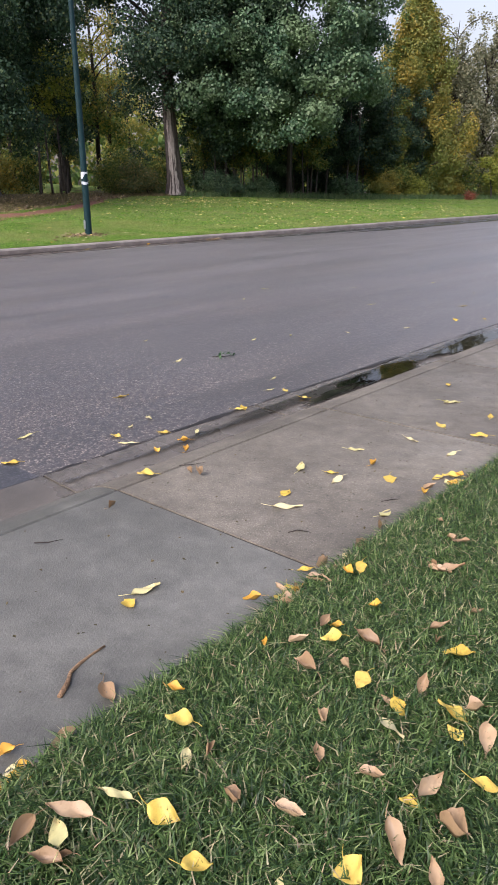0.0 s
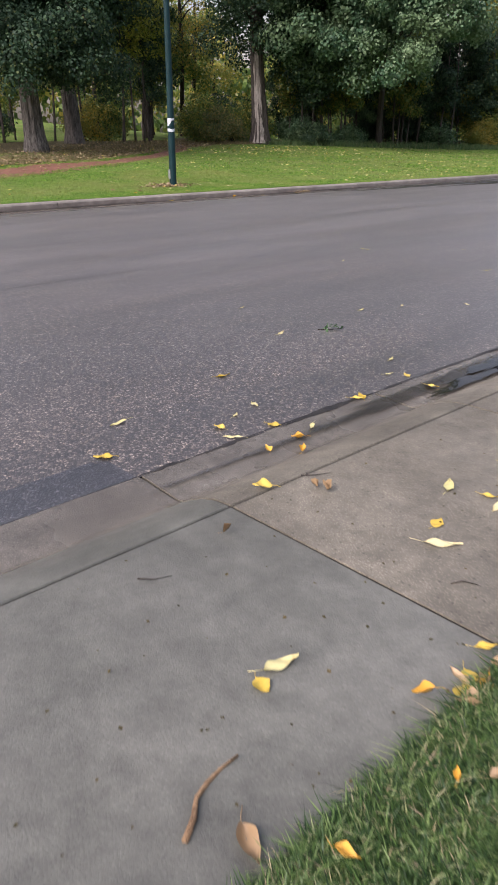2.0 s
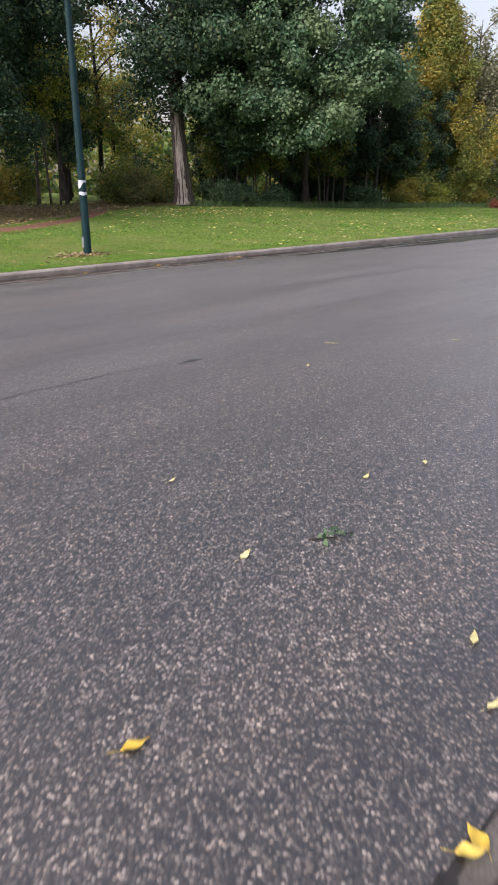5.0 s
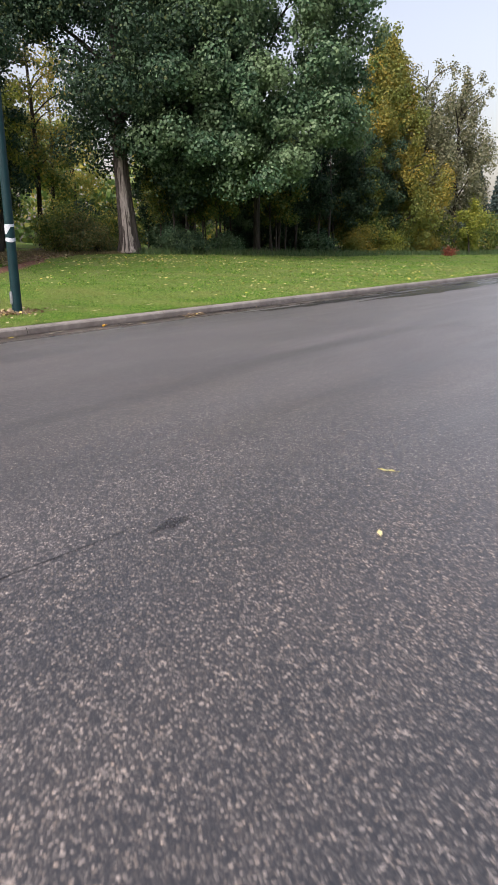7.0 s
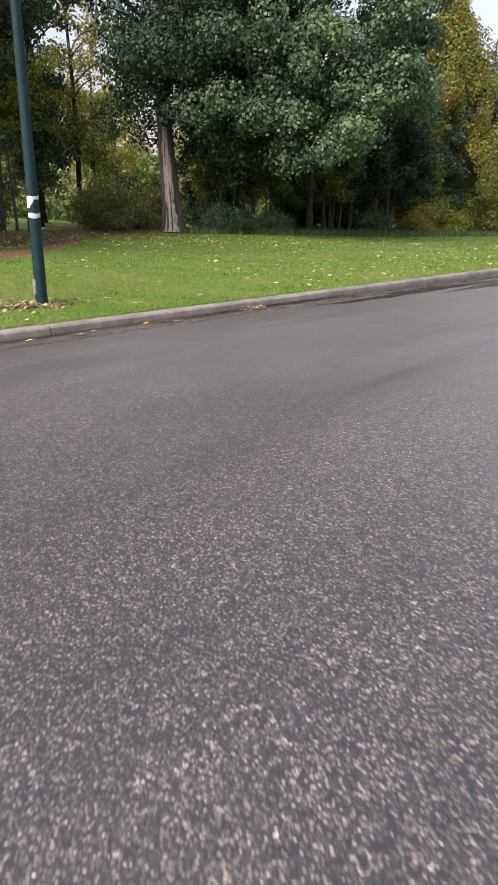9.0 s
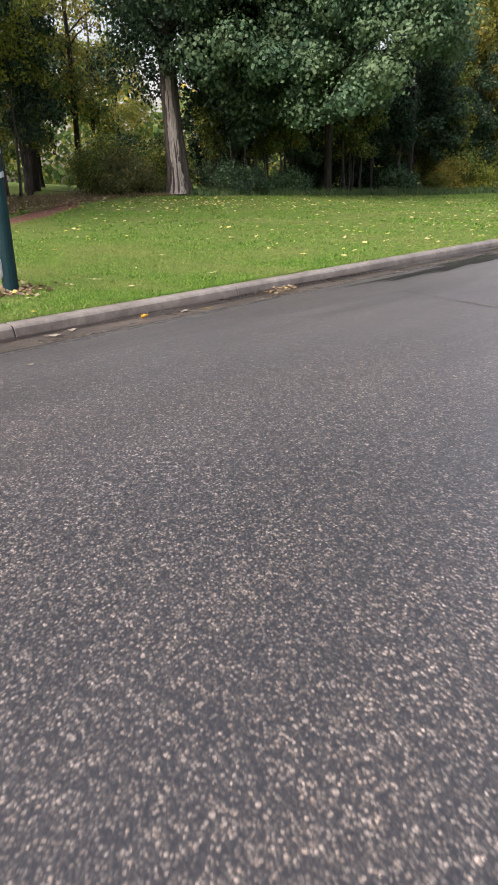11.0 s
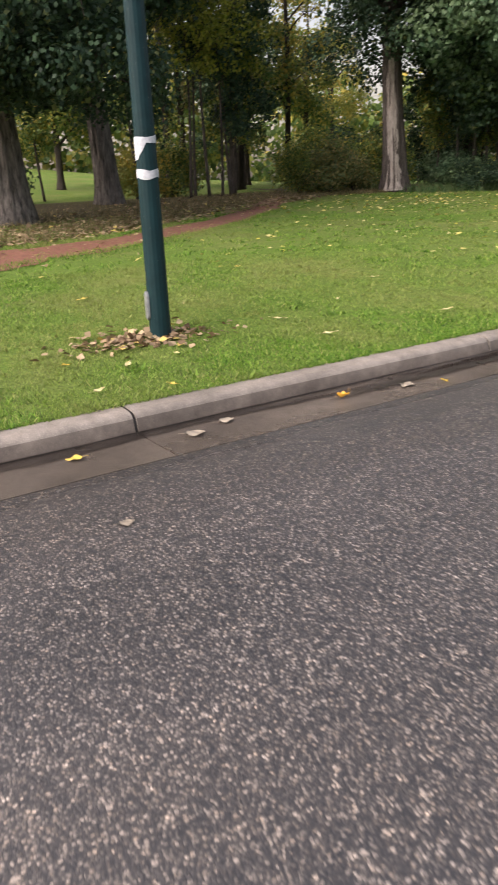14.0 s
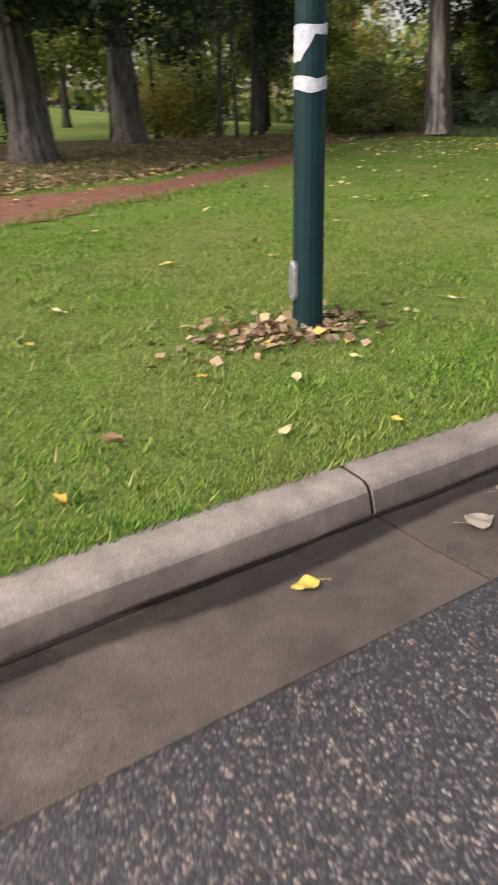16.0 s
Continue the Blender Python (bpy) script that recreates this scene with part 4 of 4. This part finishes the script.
# young trees with thin stems that fill the wood
def sapling(label, mat, h, leaves, seed, x, y, bare):
    rng = np.random.default_rng(seed)
    t = thing("young_tree", label, "tree", pose(x, y, lawn_z(x, y) - 0.03), "young trees in the wood")
    pts = [(0.12 * math.sin(u * 4 + seed), 0.12 * math.cos(u * 3 + seed), h * u - 0.1) for u in np.linspace(0, 1, 12)]
    part("trunk", mesh_of("trunk", *tube(pts, [0.075 * (1 - 0.85 * u) for u in np.linspace(0, 1, 12)], 10), bark_pale, True), t)
    cl = [(rng.normal() * 0.75, rng.normal() * 0.75, z, 0.55) for z in np.linspace(bare, h, 16)]
    part("branchwork", mesh_of("branchwork", *joined([limb((0, 0, max(0.6, c[2] - 0.8)), c[:3], 0.02, 0.005, rng, 0.02, 5) for c in cl]), bark_dark, True), t)
    part("crown", quads_mesh("crown", clump_leaves(rng, cl, leaves, 0.14), mat), t)
    return t


young = [sapling("thin young tree with dark green leaves", crown_dark, 7, 4200, 90, -40.48, 29.07, 2.6), sapling("thin young tree with olive leaves", crown_olive, 6.5, 3600, 91, -41.08, 29.67, 2.4), sapling("thin young tree with green leaves", crown_green, 7.5, 4600, 92, -37.57, 48.19, 2.2), sapling("thin bare-stemmed young tree with lime leaves", crown_lime, 8, 1300, 93, -43.2, 24.3, 4.8)]
rng = np.random.default_rng(12)
for i in range(64):
    x, y = (rng.uniform(-46, -36), rng.uniform(41, 60)) if i < 24 else (rng.uniform(-50, -42), rng.uniform(9, 39))
    if 30 <= i < 36:
        x, y = rng.uniform(-37, -33), rng.uniform(48, 65)
    elif i >= 36:
        y = rng.uniform(39, 58)
        x = -37.5 + 0.3 * (y - 39) - abs(float(rng.normal())) * 1.6
    k = int(rng.integers(0, 3)) if i < 24 else int(rng.integers(0, 2))
    copy_thing(young[k], pose(x, y, lawn_z(x, y) - 0.03, 0, 0, 61 * i) @ Matrix.Scale(float(rng.uniform(0.75, 1.15)), 4))

for i, (x, y) in enumerate(((-40.1, 27.0), (-41.3, 28.0), (-40.2, 27.9), (-42.9, 25.9), (-40.1, 28.4), (-41.1, 29.8), (-40.6, 20.0))):
    copy_thing(young[3], pose(x, y, lawn_z(x, y) - 0.03, 0, 0, 83 * i) @ Matrix.Scale(0.95 + 0.05 * (i % 4), 4))

# far woods that close the view
rng = np.random.default_rng(21)
pts = []
for i in range(150):
    u = i / 149
    x, y = -120 + 40 * math.sin(u * 3), -60 + 290 * u
    h = rng.uniform(7, 13)
    pts += [(x + rng.normal() * 6, y + rng.normal() * 2, lawn_z(x, y) + h * k, 2.6) for k in (0.15, 0.35, 0.55, 0.75, 0.95)]
far = new("far_woods", quads_mesh("far_woods", clump_leaves(rng, pts, 60000, 0.75), crown_olive))
tagged(far, "distant mixed autumn woods beyond the park", "woods", kind="stuff")

# ---- grass ----
def blades(rng, x, y, z, height, width, lean_amt, bend=True):
    n = len(x)
    a = rng.uniform(0, 2 * np.pi, n)
    h = height * rng.uniform(0.55, 1.3, n)
    ln = lean_amt * rng.uniform(0.1, 1.2, n) * h
    ca, sa = np.cos(a), np.sin(a)
    b2 = a + rng.normal(size=n) * 0.6 + np.pi / 2
    wx, wy = np.cos(b2) * width, np.sin(b2) * width
    p0 = np.stack([x - wx, y - wy, z], 1)
    p1 = np.stack([x + wx, y + wy, z], 1)
    if not bend:
        p2 = np.stack([x + ca * ln, y + sa * ln, z + h], 1)
        return np.stack([p0, p1, p2], 1).reshape(-1, 3), 3
    mx, my, mz = x + ca * ln * 0.35, y + sa * ln * 0.35, z + h * 0.62
    p2 = np.stack([mx + wx * 0.8, my + wy * 0.8, mz], 1)
    p3 = np.stack([mx - wx * 0.8, my - wy * 0.8, mz], 1)
    tx, ty, tz = x + ca * ln * 1.25, y + sa * ln * 1.25, z + h * np.clip(1.0 - ln / (h * 2.4), 0.45, 1)
    p4 = np.stack([tx, ty, tz], 1)
    return np.stack([p0, p1, p2, p3, p4], 1).reshape(-1, 3), 5


def blade_mesh(name, pts, mat):
    """Bent blades of five points: a foot and a tip."""
    n = len(pts) // 5
    me = bpy.data.meshes.new(name)
    me.vertices.add(n * 5)
    me.vertices.foreach_set("co", np.asarray(pts, dtype=np.float32).ravel())
    me.loops.add(n * 7)
    me.loops.foreach_set("vertex_index", (np.arange(n, dtype=np.int32)[:, None] * 5 + np.array([0, 1, 2, 3, 3, 2, 4], dtype=np.int32)).ravel())
    me.polygons.add(n * 2)
    me.polygons.foreach_set("loop_start", (np.arange(n, dtype=np.int32)[:, None] * 7 + np.array([0, 4], dtype=np.int32)).ravel())
    me.materials.append(mat)
    me.update(calc_edges=True)
    return me


def tufted(rng, n, x0, x1, y0, y1, per=14, spread=0.035, lean=0):
    """Blades in tufts, denser towards x1 (lean > 0) or x0 (lean < 0), thinning out at both ends."""
    m = n // per
    u = rng.uniform(0, 1, m) ** (1 + abs(lean))
    cx = x1 - (x1 - x0) * u if lean > 0 else x0 + (x1 - x0) * u
    cy = (y0 + y1) / 2 + (y1 - y0) / 2 * np.clip(rng.normal(size=m) * 0.55, -2.5, 2.5)
    x = np.repeat(cx, per) + rng.normal(size=m * per) * spread
    y = np.repeat(cy, per) + rng.normal(size=m * per) * spread
    keep = (x > x0) & (x < x1)
    return x[keep], y[keep]


rng = np.random.default_rng(31)
sets = []
for n, x0, x1, y0, y1, hh, lean in ((215000, WALK_BACK - 0.04, -0.6, 0.9, 6.2, 0.075, -0.7), (90000, WALK_BACK - 0.03, 2.5, -5.0, 13.0, 0.07, -0.6)):
    x, y = tufted(rng, n, x0, x1, y0, y1, 22, 0.032, lean)
    p, k = blades(rng, x, y, np.full(len(x), WALK_Z - 0.012) + 0.015 * np.clip(x - WALK_BACK, 0, 2), hh, 0.003, 0.95)
    sets.append(p)
tagged(new("verge_grass", blade_mesh("verge_grass", np.concatenate(sets), grass_near)), "lush damp green grass of the verge", "grass", kind="stuff")
sets = []
for n, x0, x1, y0, y1, hh, w, lean in ((210000, -25, KERB_BACK + 0.03, 9.5, 23, 0.03, 0.0035, 0.6), (80000, -31, KERB_BACK + 0.03, 2, 42, 0.05, 0.007, 0.3), (60000, -38, KERB_BACK, 20, 80, 0.06, 0.014, 0.2)):
    x, y = tufted(rng, n, x0, x1, y0, y1, 12, 0.05, lean)
    p, k = blades(rng, x, y, lawn_zs(x, y) - 0.004, hh, w, 1.3, False)
    sets.append(p)
tagged(new("lawn_grass", quads_mesh("lawn_grass", np.concatenate(sets), grass_far, 3)), "short mown green grass of the park lawn", "grass", kind="stuff")
# rank strip along the wood edge
n = 20000
y = np.repeat(rng.uniform(36, 96, 1000), 20) + rng.normal(size=n) * 0.25
x = np.interp(y, [36, 41, 48, 55, 62, 72, 96], [-37, -35, -31.5, -29.8, -28.2, -27, -26]) - np.repeat(np.abs(rng.normal(size=1000)), 20) * 1.9 + rng.normal(size=n) * 0.2
p, k = blades(rng, x, y, lawn_zs(x, y) - 0.01, 0.36, 0.016, 0.8, False)
tagged(new("rank_grass", quads_mesh("rank_grass", p, grass_tall, 3)), "rank bluish-green grass along the wood edge", "grass", kind="stuff")
n = 22000
y = rng.uniform(4, 41, n)
x = np.interp(y, [4, 14, 18, 23, 29, 36, 41], [-27.5, -28, -29.6, -33, -37.2, -38, -38]) - np.abs(rng.normal(size=n)) * 2.6
p, k = blades(rng, x, y, lawn_zs(x, y), 0.16, 0.009, 0.8, False)
tagged(new("dry_undergrowth", quads_mesh("dry_undergrowth", p, grass_dry, 3)), "dry brown undergrowth round the old trees", "undergrowth", kind="stuff")

# litter that nobody could count
n = 5200
y = rng.uniform(6, 31, n)
x = np.interp(y, [6, 14, 18, 23, 31], [-27.3, -27.8, -29.2, -32, -37]) - np.abs(rng.normal(size=n)) * 2.4
tagged(new("leaf_litter", quads_mesh("leaf_litter", leaf_faces(rng, np.stack([x, y, lawn_zs(x, y) + 0.06], 1), 0.12, np.tile([0.0, 0, 2.0], (n, 1))), litter_mat)), "dry tan leaf litter under the old trees", "leaf litter", kind="stuff")
n = 800
y = rng.uniform(6, 46, n)
x = -19.1 - np.abs(rng.normal(size=n)) * 6.5
n2 = 420
y = np.concatenate([y, rng.normal(size=n2) * 3.6 + 32])
x = np.concatenate([x, rng.normal(size=n2) * 2.4 - 33])
keep = (x < -18.85) & ((x < -24.5) | (y > 22) | (y < 11))
x, y = x[keep], y[keep]
tagged(new("lawn_leaves", quads_mesh("lawn_leaves", leaf_faces(rng, np.stack([x, y, lawn_zs(x, y) + 0.035], 1), 0.125, np.tile([0.0, 0, 2.0], (len(x), 1))), lawn_leaf_mat)), "pale yellow leaves scattered over the lawn", "fallen leaves", kind="stuff")
n = 460
a = rng.uniform(0, 2 * np.pi, n)
r = 0.1 + np.abs(rng.normal(size=n)) * 0.27
x, y = post_x + 0.06 + r * np.cos(a) * 0.7, post_y - 0.12 + r * np.sin(a) * 1.6
tagged(new("leaf_pile", quads_mesh("leaf_pile", leaf_faces(rng, np.stack([x, y, lawn_zs(x, y) + 0.025 + 0.02 * rng.uniform(size=n)], 1), 0.075, np.tile([0.0, 0, 0.8], (n, 1))), litter_mat)), "dry leaves heaped round the lamp post foot", "leaf pile", kind="stuff")
n = 70
x, y = rng.normal(size=n) * 0.07 - 18.27, rng.normal(size=n) * 0.22 + 18.97
tagged(new("leaf_pile", quads_mesh("leaf_pile", leaf_faces(rng, np.stack([x, y, 0.012 + 0.03 * rng.uniform(size=n)], 1), 0.08, np.tile([0.0, 0, 1.6], (n, 1))), litter_mat)), "tan leaves washed together in the gutter", "leaf pile", kind="stuff")


n = 420
x = np.concatenate([rng.uniform(WALK_EDGE, WALK_BACK, 260), WALK_BACK - np.abs(rng.normal(size=160)) * 0.12])
y = rng.uniform(0.5, 9, n)
tagged(new("debris", quads_mesh("debris", leaf_faces(rng, np.stack([x, y, np.full(n, WALK_Z + 0.014)], 1), 0.014, np.tile([0.0, 0, 3.0], (n, 1))), wood_floor)), "crumbs of bark and soil on the sidewalk", "debris", kind="stuff")

n = 260
u = rng.uniform(0, 1, n)
x, y = np.interp(u, [0, 0.4, 0.7, 1], [-25.4, -26.4, -28.4, -33.5]) + rng.normal(size=n) * 0.75, np.interp(u, [0, 0.4, 0.7, 1], [10.5, 14.4, 18.4, 25.6]) + rng.normal(size=n) * 0.6
tagged(new("path_litter", quads_mesh("path_litter", leaf_faces(rng, np.stack([x, y, lawn_zs(x, y) + 0.045], 1), 0.085, np.tile([0.0, 0, 3.0], (n, 1))), litter_mat)), "tan leaves and bits strewn over the red path", "leaf litter", kind="stuff")
n = 9000
side_of = rng.choice([-1.0, 1.0], n)
y = rng.uniform(6, 27, n)
x = np.interp(y, [4, 10, 13.8, 16.0, 18.9, 23.0, 26.2], [-24.5, -25.2, -26.0, -27.4, -28.6, -31.2, -34.0]) + side_of * np.interp(y, [4, 14, 16, 18.9, 26], [1.05, 1.1, 1.15, 0.85, 0.85]) + rng.normal(size=n) * 0.16
p, k = blades(rng, x, y, lawn_zs(x, y) + 0.005, 0.075, 0.006, 1.0, False)
tagged(new("path_edge_grass", quads_mesh("path_edge_grass", p, grass_far, 3)), "ragged grass growing over the path edges", "grass", kind="stuff")

# ---- fallen leaves, one by one ----
def leaf_mesh(name, mat, length, width, curl, seed):
    rng = np.random.default_rng(seed)
    verts, faces = [], []
    n = 14
    for i in range(n + 1):
        u = i / n
        w = width * 0.62 * (math.sin(math.pi * u ** 0.72) ** 1.15) * (1 + 0.05 * math.sin(u * 17 + seed)) + 0.0004
        x = (u - 0.5) * length
        for k in (-1, -0.5, 0, 0.5, 1):
            z = 0.004 + min(curl, 1.2) * (abs(k) ** 1.6) * w * 1.1 + min(curl, 1.0) * 0.9 * length * (u - 0.4) ** 2 + 0.004 * math.sin(u * 9 + k * 2.4 + seed)
            verts.append((x, k * w * max(0.3, 1 - 0.35 * curl), z))
    faces = [(i * 5 + k, i * 5 + k + 1, i * 5 + k + 6, i * 5 + k + 5) for i in range(n) for k in range(4)]
    sv, sf = tube([(-length * 0.5, 0, 0.006), (-length * 0.68, 0.006, 0.008), (-length * 0.85, 0.016, 0.007)], [0.0011, 0.001, 0.0012], 5)
    v, f = joined([(verts, faces), (sv, sf)])
    return mesh_of(name, v, f, mat, True)


lm = {
    "y": [leaf_mesh("fallen_leaf", leaf_yellow, 0.095, 0.052, 0.1, 1), leaf_mesh("fallen_leaf", leaf_yellow, 0.1, 0.042, 0.18, 2), leaf_mesh("fallen_leaf", leaf_yellow, 0.085, 0.06, 0.3, 13)],
    "p": [leaf_mesh("fallen_leaf", leaf_pale, 0.125, 0.034, 0.12, 3), leaf_mesh("fallen_leaf", leaf_pale, 0.105, 0.036, 0.15, 4)],
    "t": [leaf_mesh("fallen_leaf", leaf_tan, 0.095, 0.05, 0.9, 5), leaf_mesh("fallen_leaf", leaf_tan, 0.075, 0.06, 1.3, 6), leaf_mesh("fallen_leaf", leaf_tan, 0.1, 0.04, 0.6, 9), leaf_mesh("fallen_leaf", leaf_tan, 0.065, 0.05, 1.9, 10)],
    "w": [leaf_mesh("fallen_leaf", leaf_white, 0.105, 0.075, 0.03, 11), leaf_mesh("fallen_leaf", leaf_white, 0.1, 0.065, 0.06, 12)],
    "g": [leaf_mesh("fallen_leaf", leaf_gold, 0.075, 0.05, 0.6, 7), leaf_mesh("fallen_leaf", leaf_gold, 0.085, 0.045, 0.9, 8)],
}
words = {"w": "ashen pale fallen leaf", "y": "bright yellow fallen leaf", "p": "pale cream-yellow fallen leaf", "t": "dry curled tan fallen leaf", "g": "golden brown fallen leaf"}
rng = np.random.default_rng(44)


def lay(kind, x, y, z, where, size=1.0, turn=None):
    me = lm[kind][int(rng.integers(0, len(lm[kind])))]
    ob = new("fallen_leaf", me)
    tilt = 4 if where != "grass" else 16
    ob.matrix_basis = pose(x, y, z, rng.normal() * tilt, rng.normal() * tilt, float(rng.uniform(0, 360)) if turn is None else turn) @ Matrix.Scale(size * float(rng.uniform(0.75, 1.25)), 4)
    tagged(ob, words[kind] + " lying on the " + where, "leaf", "fallen leaves")


wz = WALK_Z + 0.006
for k, x, y in (("y", -3.26, 2.93), ("y", -2.80, 2.48), ("t", -2.91, 2.56), ("t", -2.85, 2.35), ("p", -2.86, 2.19), ("y", -2.80, 2.16), ("t", -4.00, 3.44), ("y", -3.46, 4.12), ("p", -3.35, 3.99), ("y", -2.84, 4.82), ("p", -3.08, 5.17), ("p", -3.62, 4.45), ("g", -3.34, 4.75), ("y", -2.97, 4.79), ("p", -3.36, 4.42), ("p", -3.54, 4.88), ("y", -3.44, 4.49), ("y", -3.15, 4.61), ("p", -3.38, 5.25), ("y", -3.38, 5.62), ("t", -2.88, 4.07), ("p", -2.95, 4.23), ("t", -2.85, 3.86), ("y", -3.21, 6.01), ("p", -3.57, 6.16), ("y", -3.10, 5.59), ("t", -4.04, 4.00), ("p", -3.29, 3.04), ("y", -2.87, 3.40), ("t", -2.83, 3.46), ("y", -2.81, 3.63), ("y", -2.77, 3.72), ("t", -2.81, 3.29), ("t", -3.97, 4.01), ("y", -4.19, 3.82), ("p", -3.57, 6.15), ("y", -3.80, 6.58), ("p", -3.20, 6.88), ("y", -3.52, 7.58), ("t", -3.10, 8.08), ("y", -3.90, 8.58)):
    lay(k, x, y, wz + 0.002, "sidewalk")
for k, x, y in (("y", -5.18, 3.59), ("y", -5.81, 4.98), ("p", -5.22, 4.74), ("p", -5.17, 4.53), ("y", -5.08, 4.32), ("y", -4.89, 4.59), ("p", -4.92, 4.28), ("g", -4.64, 4.29), ("g", -4.64, 4.53), ("g", -4.50, 4.42), ("p", -4.71, 4.72), ("y", -4.84, 5.30), ("y", -4.85, 5.35), ("p", -5.04, 5.90), ("y", -4.94, 5.97), ("y", -4.65, 5.86), ("p", -5.26, 6.22), ("p", -7.37, 6.58), ("p", -6.50, 7.39), ("p", -6.34, 7.83), ("p", -6.39, 6.15), ("p", -5.54, 3.92), ("y", -5.78, 11.04), ("y", -5.36, 9.93), ("y", -5.12, 10.25), ("p", -5.56, 9.07), ("p", -6.85, 10.38), ("p", -8.60, 9.58), ("p", -9.11, 10.68), ("p", -8.08, 11.78), ("p", -7.36, 13.18), ("p", -6.24, 12.38), ("p", -5.93, 8.38), ("w", -17.17, 13.78)):
    lay(k, x, y, 0.003 if x < ROAD_NEAR else 0.014, "road", 0.8 if k == "p" else 0.95)
for k, x, y in (("y", -18.24, 13.89), ("w", -18.18, 14.75), ("w", -18.29, 15.07), ("g", -18.18, 16.09), ("t", -18.24, 16.20), ("w", -18.13, 16.73), ("y", -18.02, 17.06), ("t", -18.18, 21.35), ("w", -18.13, 22.63)):
    lay(k, x, y, 0.006, "gutter", 1.1)
for k, x, y in (("y", -2.53, 3.19), ("y", -2.17, 3.38), ("y", -2.71, 3.64), ("g", -2.72, 3.58), ("p", -2.17, 2.95), ("y", -1.88, 2.93), ("y", -2.27, 2.30), ("y", -2.00, 2.51), ("y", -2.43, 2.35), ("p", -2.56, 2.31), ("p", -2.57, 2.15), ("t", -2.53, 2.09), ("y", -2.63, 2.59), ("g", -2.73, 2.67), ("t", -2.41, 3.09), ("t", -2.02, 3.17), ("t", -2.55, 4.10), ("t", -2.43, 3.86), ("t", -2.44, 3.25), ("t", -2.29, 3.48), ("t", -1.99, 2.83), ("t", -1.98, 2.63), ("t", -1.88, 2.74), ("t", -2.33, 2.85), ("t", -2.49, 2.55), ("t", -2.19, 3.17), ("t", -1.95, 3.07), ("t", -2.20, 2.54), ("t", -2.33, 2.48), ("t", -2.63, 2.09), ("t", -2.60, 2.20), ("g", -2.52, 3.45), ("y", -2.07, 3.11), ("t", -2.51, 4.10), ("t", -2.60, 3.24), ("y", -2.34, 3.07), ("t", -1.86, 2.62), ("t", -2.50, 3.01)):
    lay(k, x, y, WALK_Z + 0.06, "grass", 0.95)
for k, x, y in (("p", -19.09, 14.43), ("y", -18.88, 14.96), ("y", -19.95, 14.48), ("g", -19.04, 13.30), ("t", -19.42, 13.68), ("t", -19.84, 13.09), ("p", -19.63, 14.91), ("p", -19.74, 15.45), ("y", -22.42, 16.73), ("y", -22.63, 15.66), ("p", -20.38, 17.06), ("p", -19.52, 17.06), ("y", -21.02, 13.84), ("p", -21.67, 14.27), ("y", -23.92, 18.45), ("y", -23.71, 18.66), ("p", -20.81, 18.24), ("p", -19.63, 18.88), ("p", -21.78, 19.74)):
    lay(k, x, y, lawn_z(x, y) + 0.035, "lawn", 1.15)

for i in range(34):
    y = float(rng.choice([3.35, 3.6, 4.65, 4.95, 2.2, 1.75])) + float(rng.normal()) * 0.13
    lay("yytptg"[int(rng.integers(0, 6))], WALK_BACK - 0.02 - abs(float(rng.normal())) * 0.09, y, wz + 0.012, "sidewalk edge", 0.95)

for i in range(46):
    x, y = WALK_BACK + 0.08 + 1.3 * float(rng.uniform()) ** 1.2, float(rng.uniform(1.6, 5.4))
    lay("tttygtp"[int(rng.integers(0, 7))], x, y, WALK_Z + 0.05, "grass", 0.62)

# twigs
def twig(points, r, z, label, mat=bark_dark):
    pts = [(x, y, z + r + 0.004 * math.sin(i * 1.3)) for i, (x, y) in enumerate(points)]
    v, f = tube(pts, [r * (1 - 0.55 * i / (len(pts) - 1)) * (1 + 0.15 * math.sin(i * 2.4)) for i in range(len(pts))], 8)
    return tagged(new("twig", mesh_of("twig", v, f, mat, True)), label, "twig")


twig([(-3.02, 2.46), (-3.05, 2.51), (-3.09, 2.55), (-3.11, 2.60), (-3.12, 2.65), (-3.12, 2.71)], 0.0085, wz, "bent knobbly twig lying on the sidewalk", twig_bark)
twig([(-3.18, 3.78), (-3.16, 3.82), (-3.12, 3.84), (-3.09, 3.85)], 0.003, wz, "small dark twig lying on the sidewalk")
twig([(-3.04, 4.34), (-3.01, 4.39), (-2.98, 4.43)], 0.003, wz, "small dark twig lying on the sidewalk")
twig([(-3.96, 2.98), (-3.91, 3.02), (-3.89, 3.08)], 0.003, wz, "small dark twig lying on the sidewalk")
twig([(-4.15, 4.03), (-4.10, 4.08), (-4.07, 4.16)], 0.003, wz, "small dark twig lying on the sidewalk")
sprig = twig([(-6.26, 6.48), (-6.17, 6.57), (-6.13, 6.70)], 0.004, 0.0, "leafy green twig dropped on the road")
c = np.array([-6.17, 6.57, 0.03]) + rng.normal(size=(13, 3)) * np.array([0.04, 0.06, 0.01])
part("leaf_tuft", quads_mesh("leaf_tuft", leaf_faces(rng, c, 0.045), crown_green), sprig, "small green leaves")
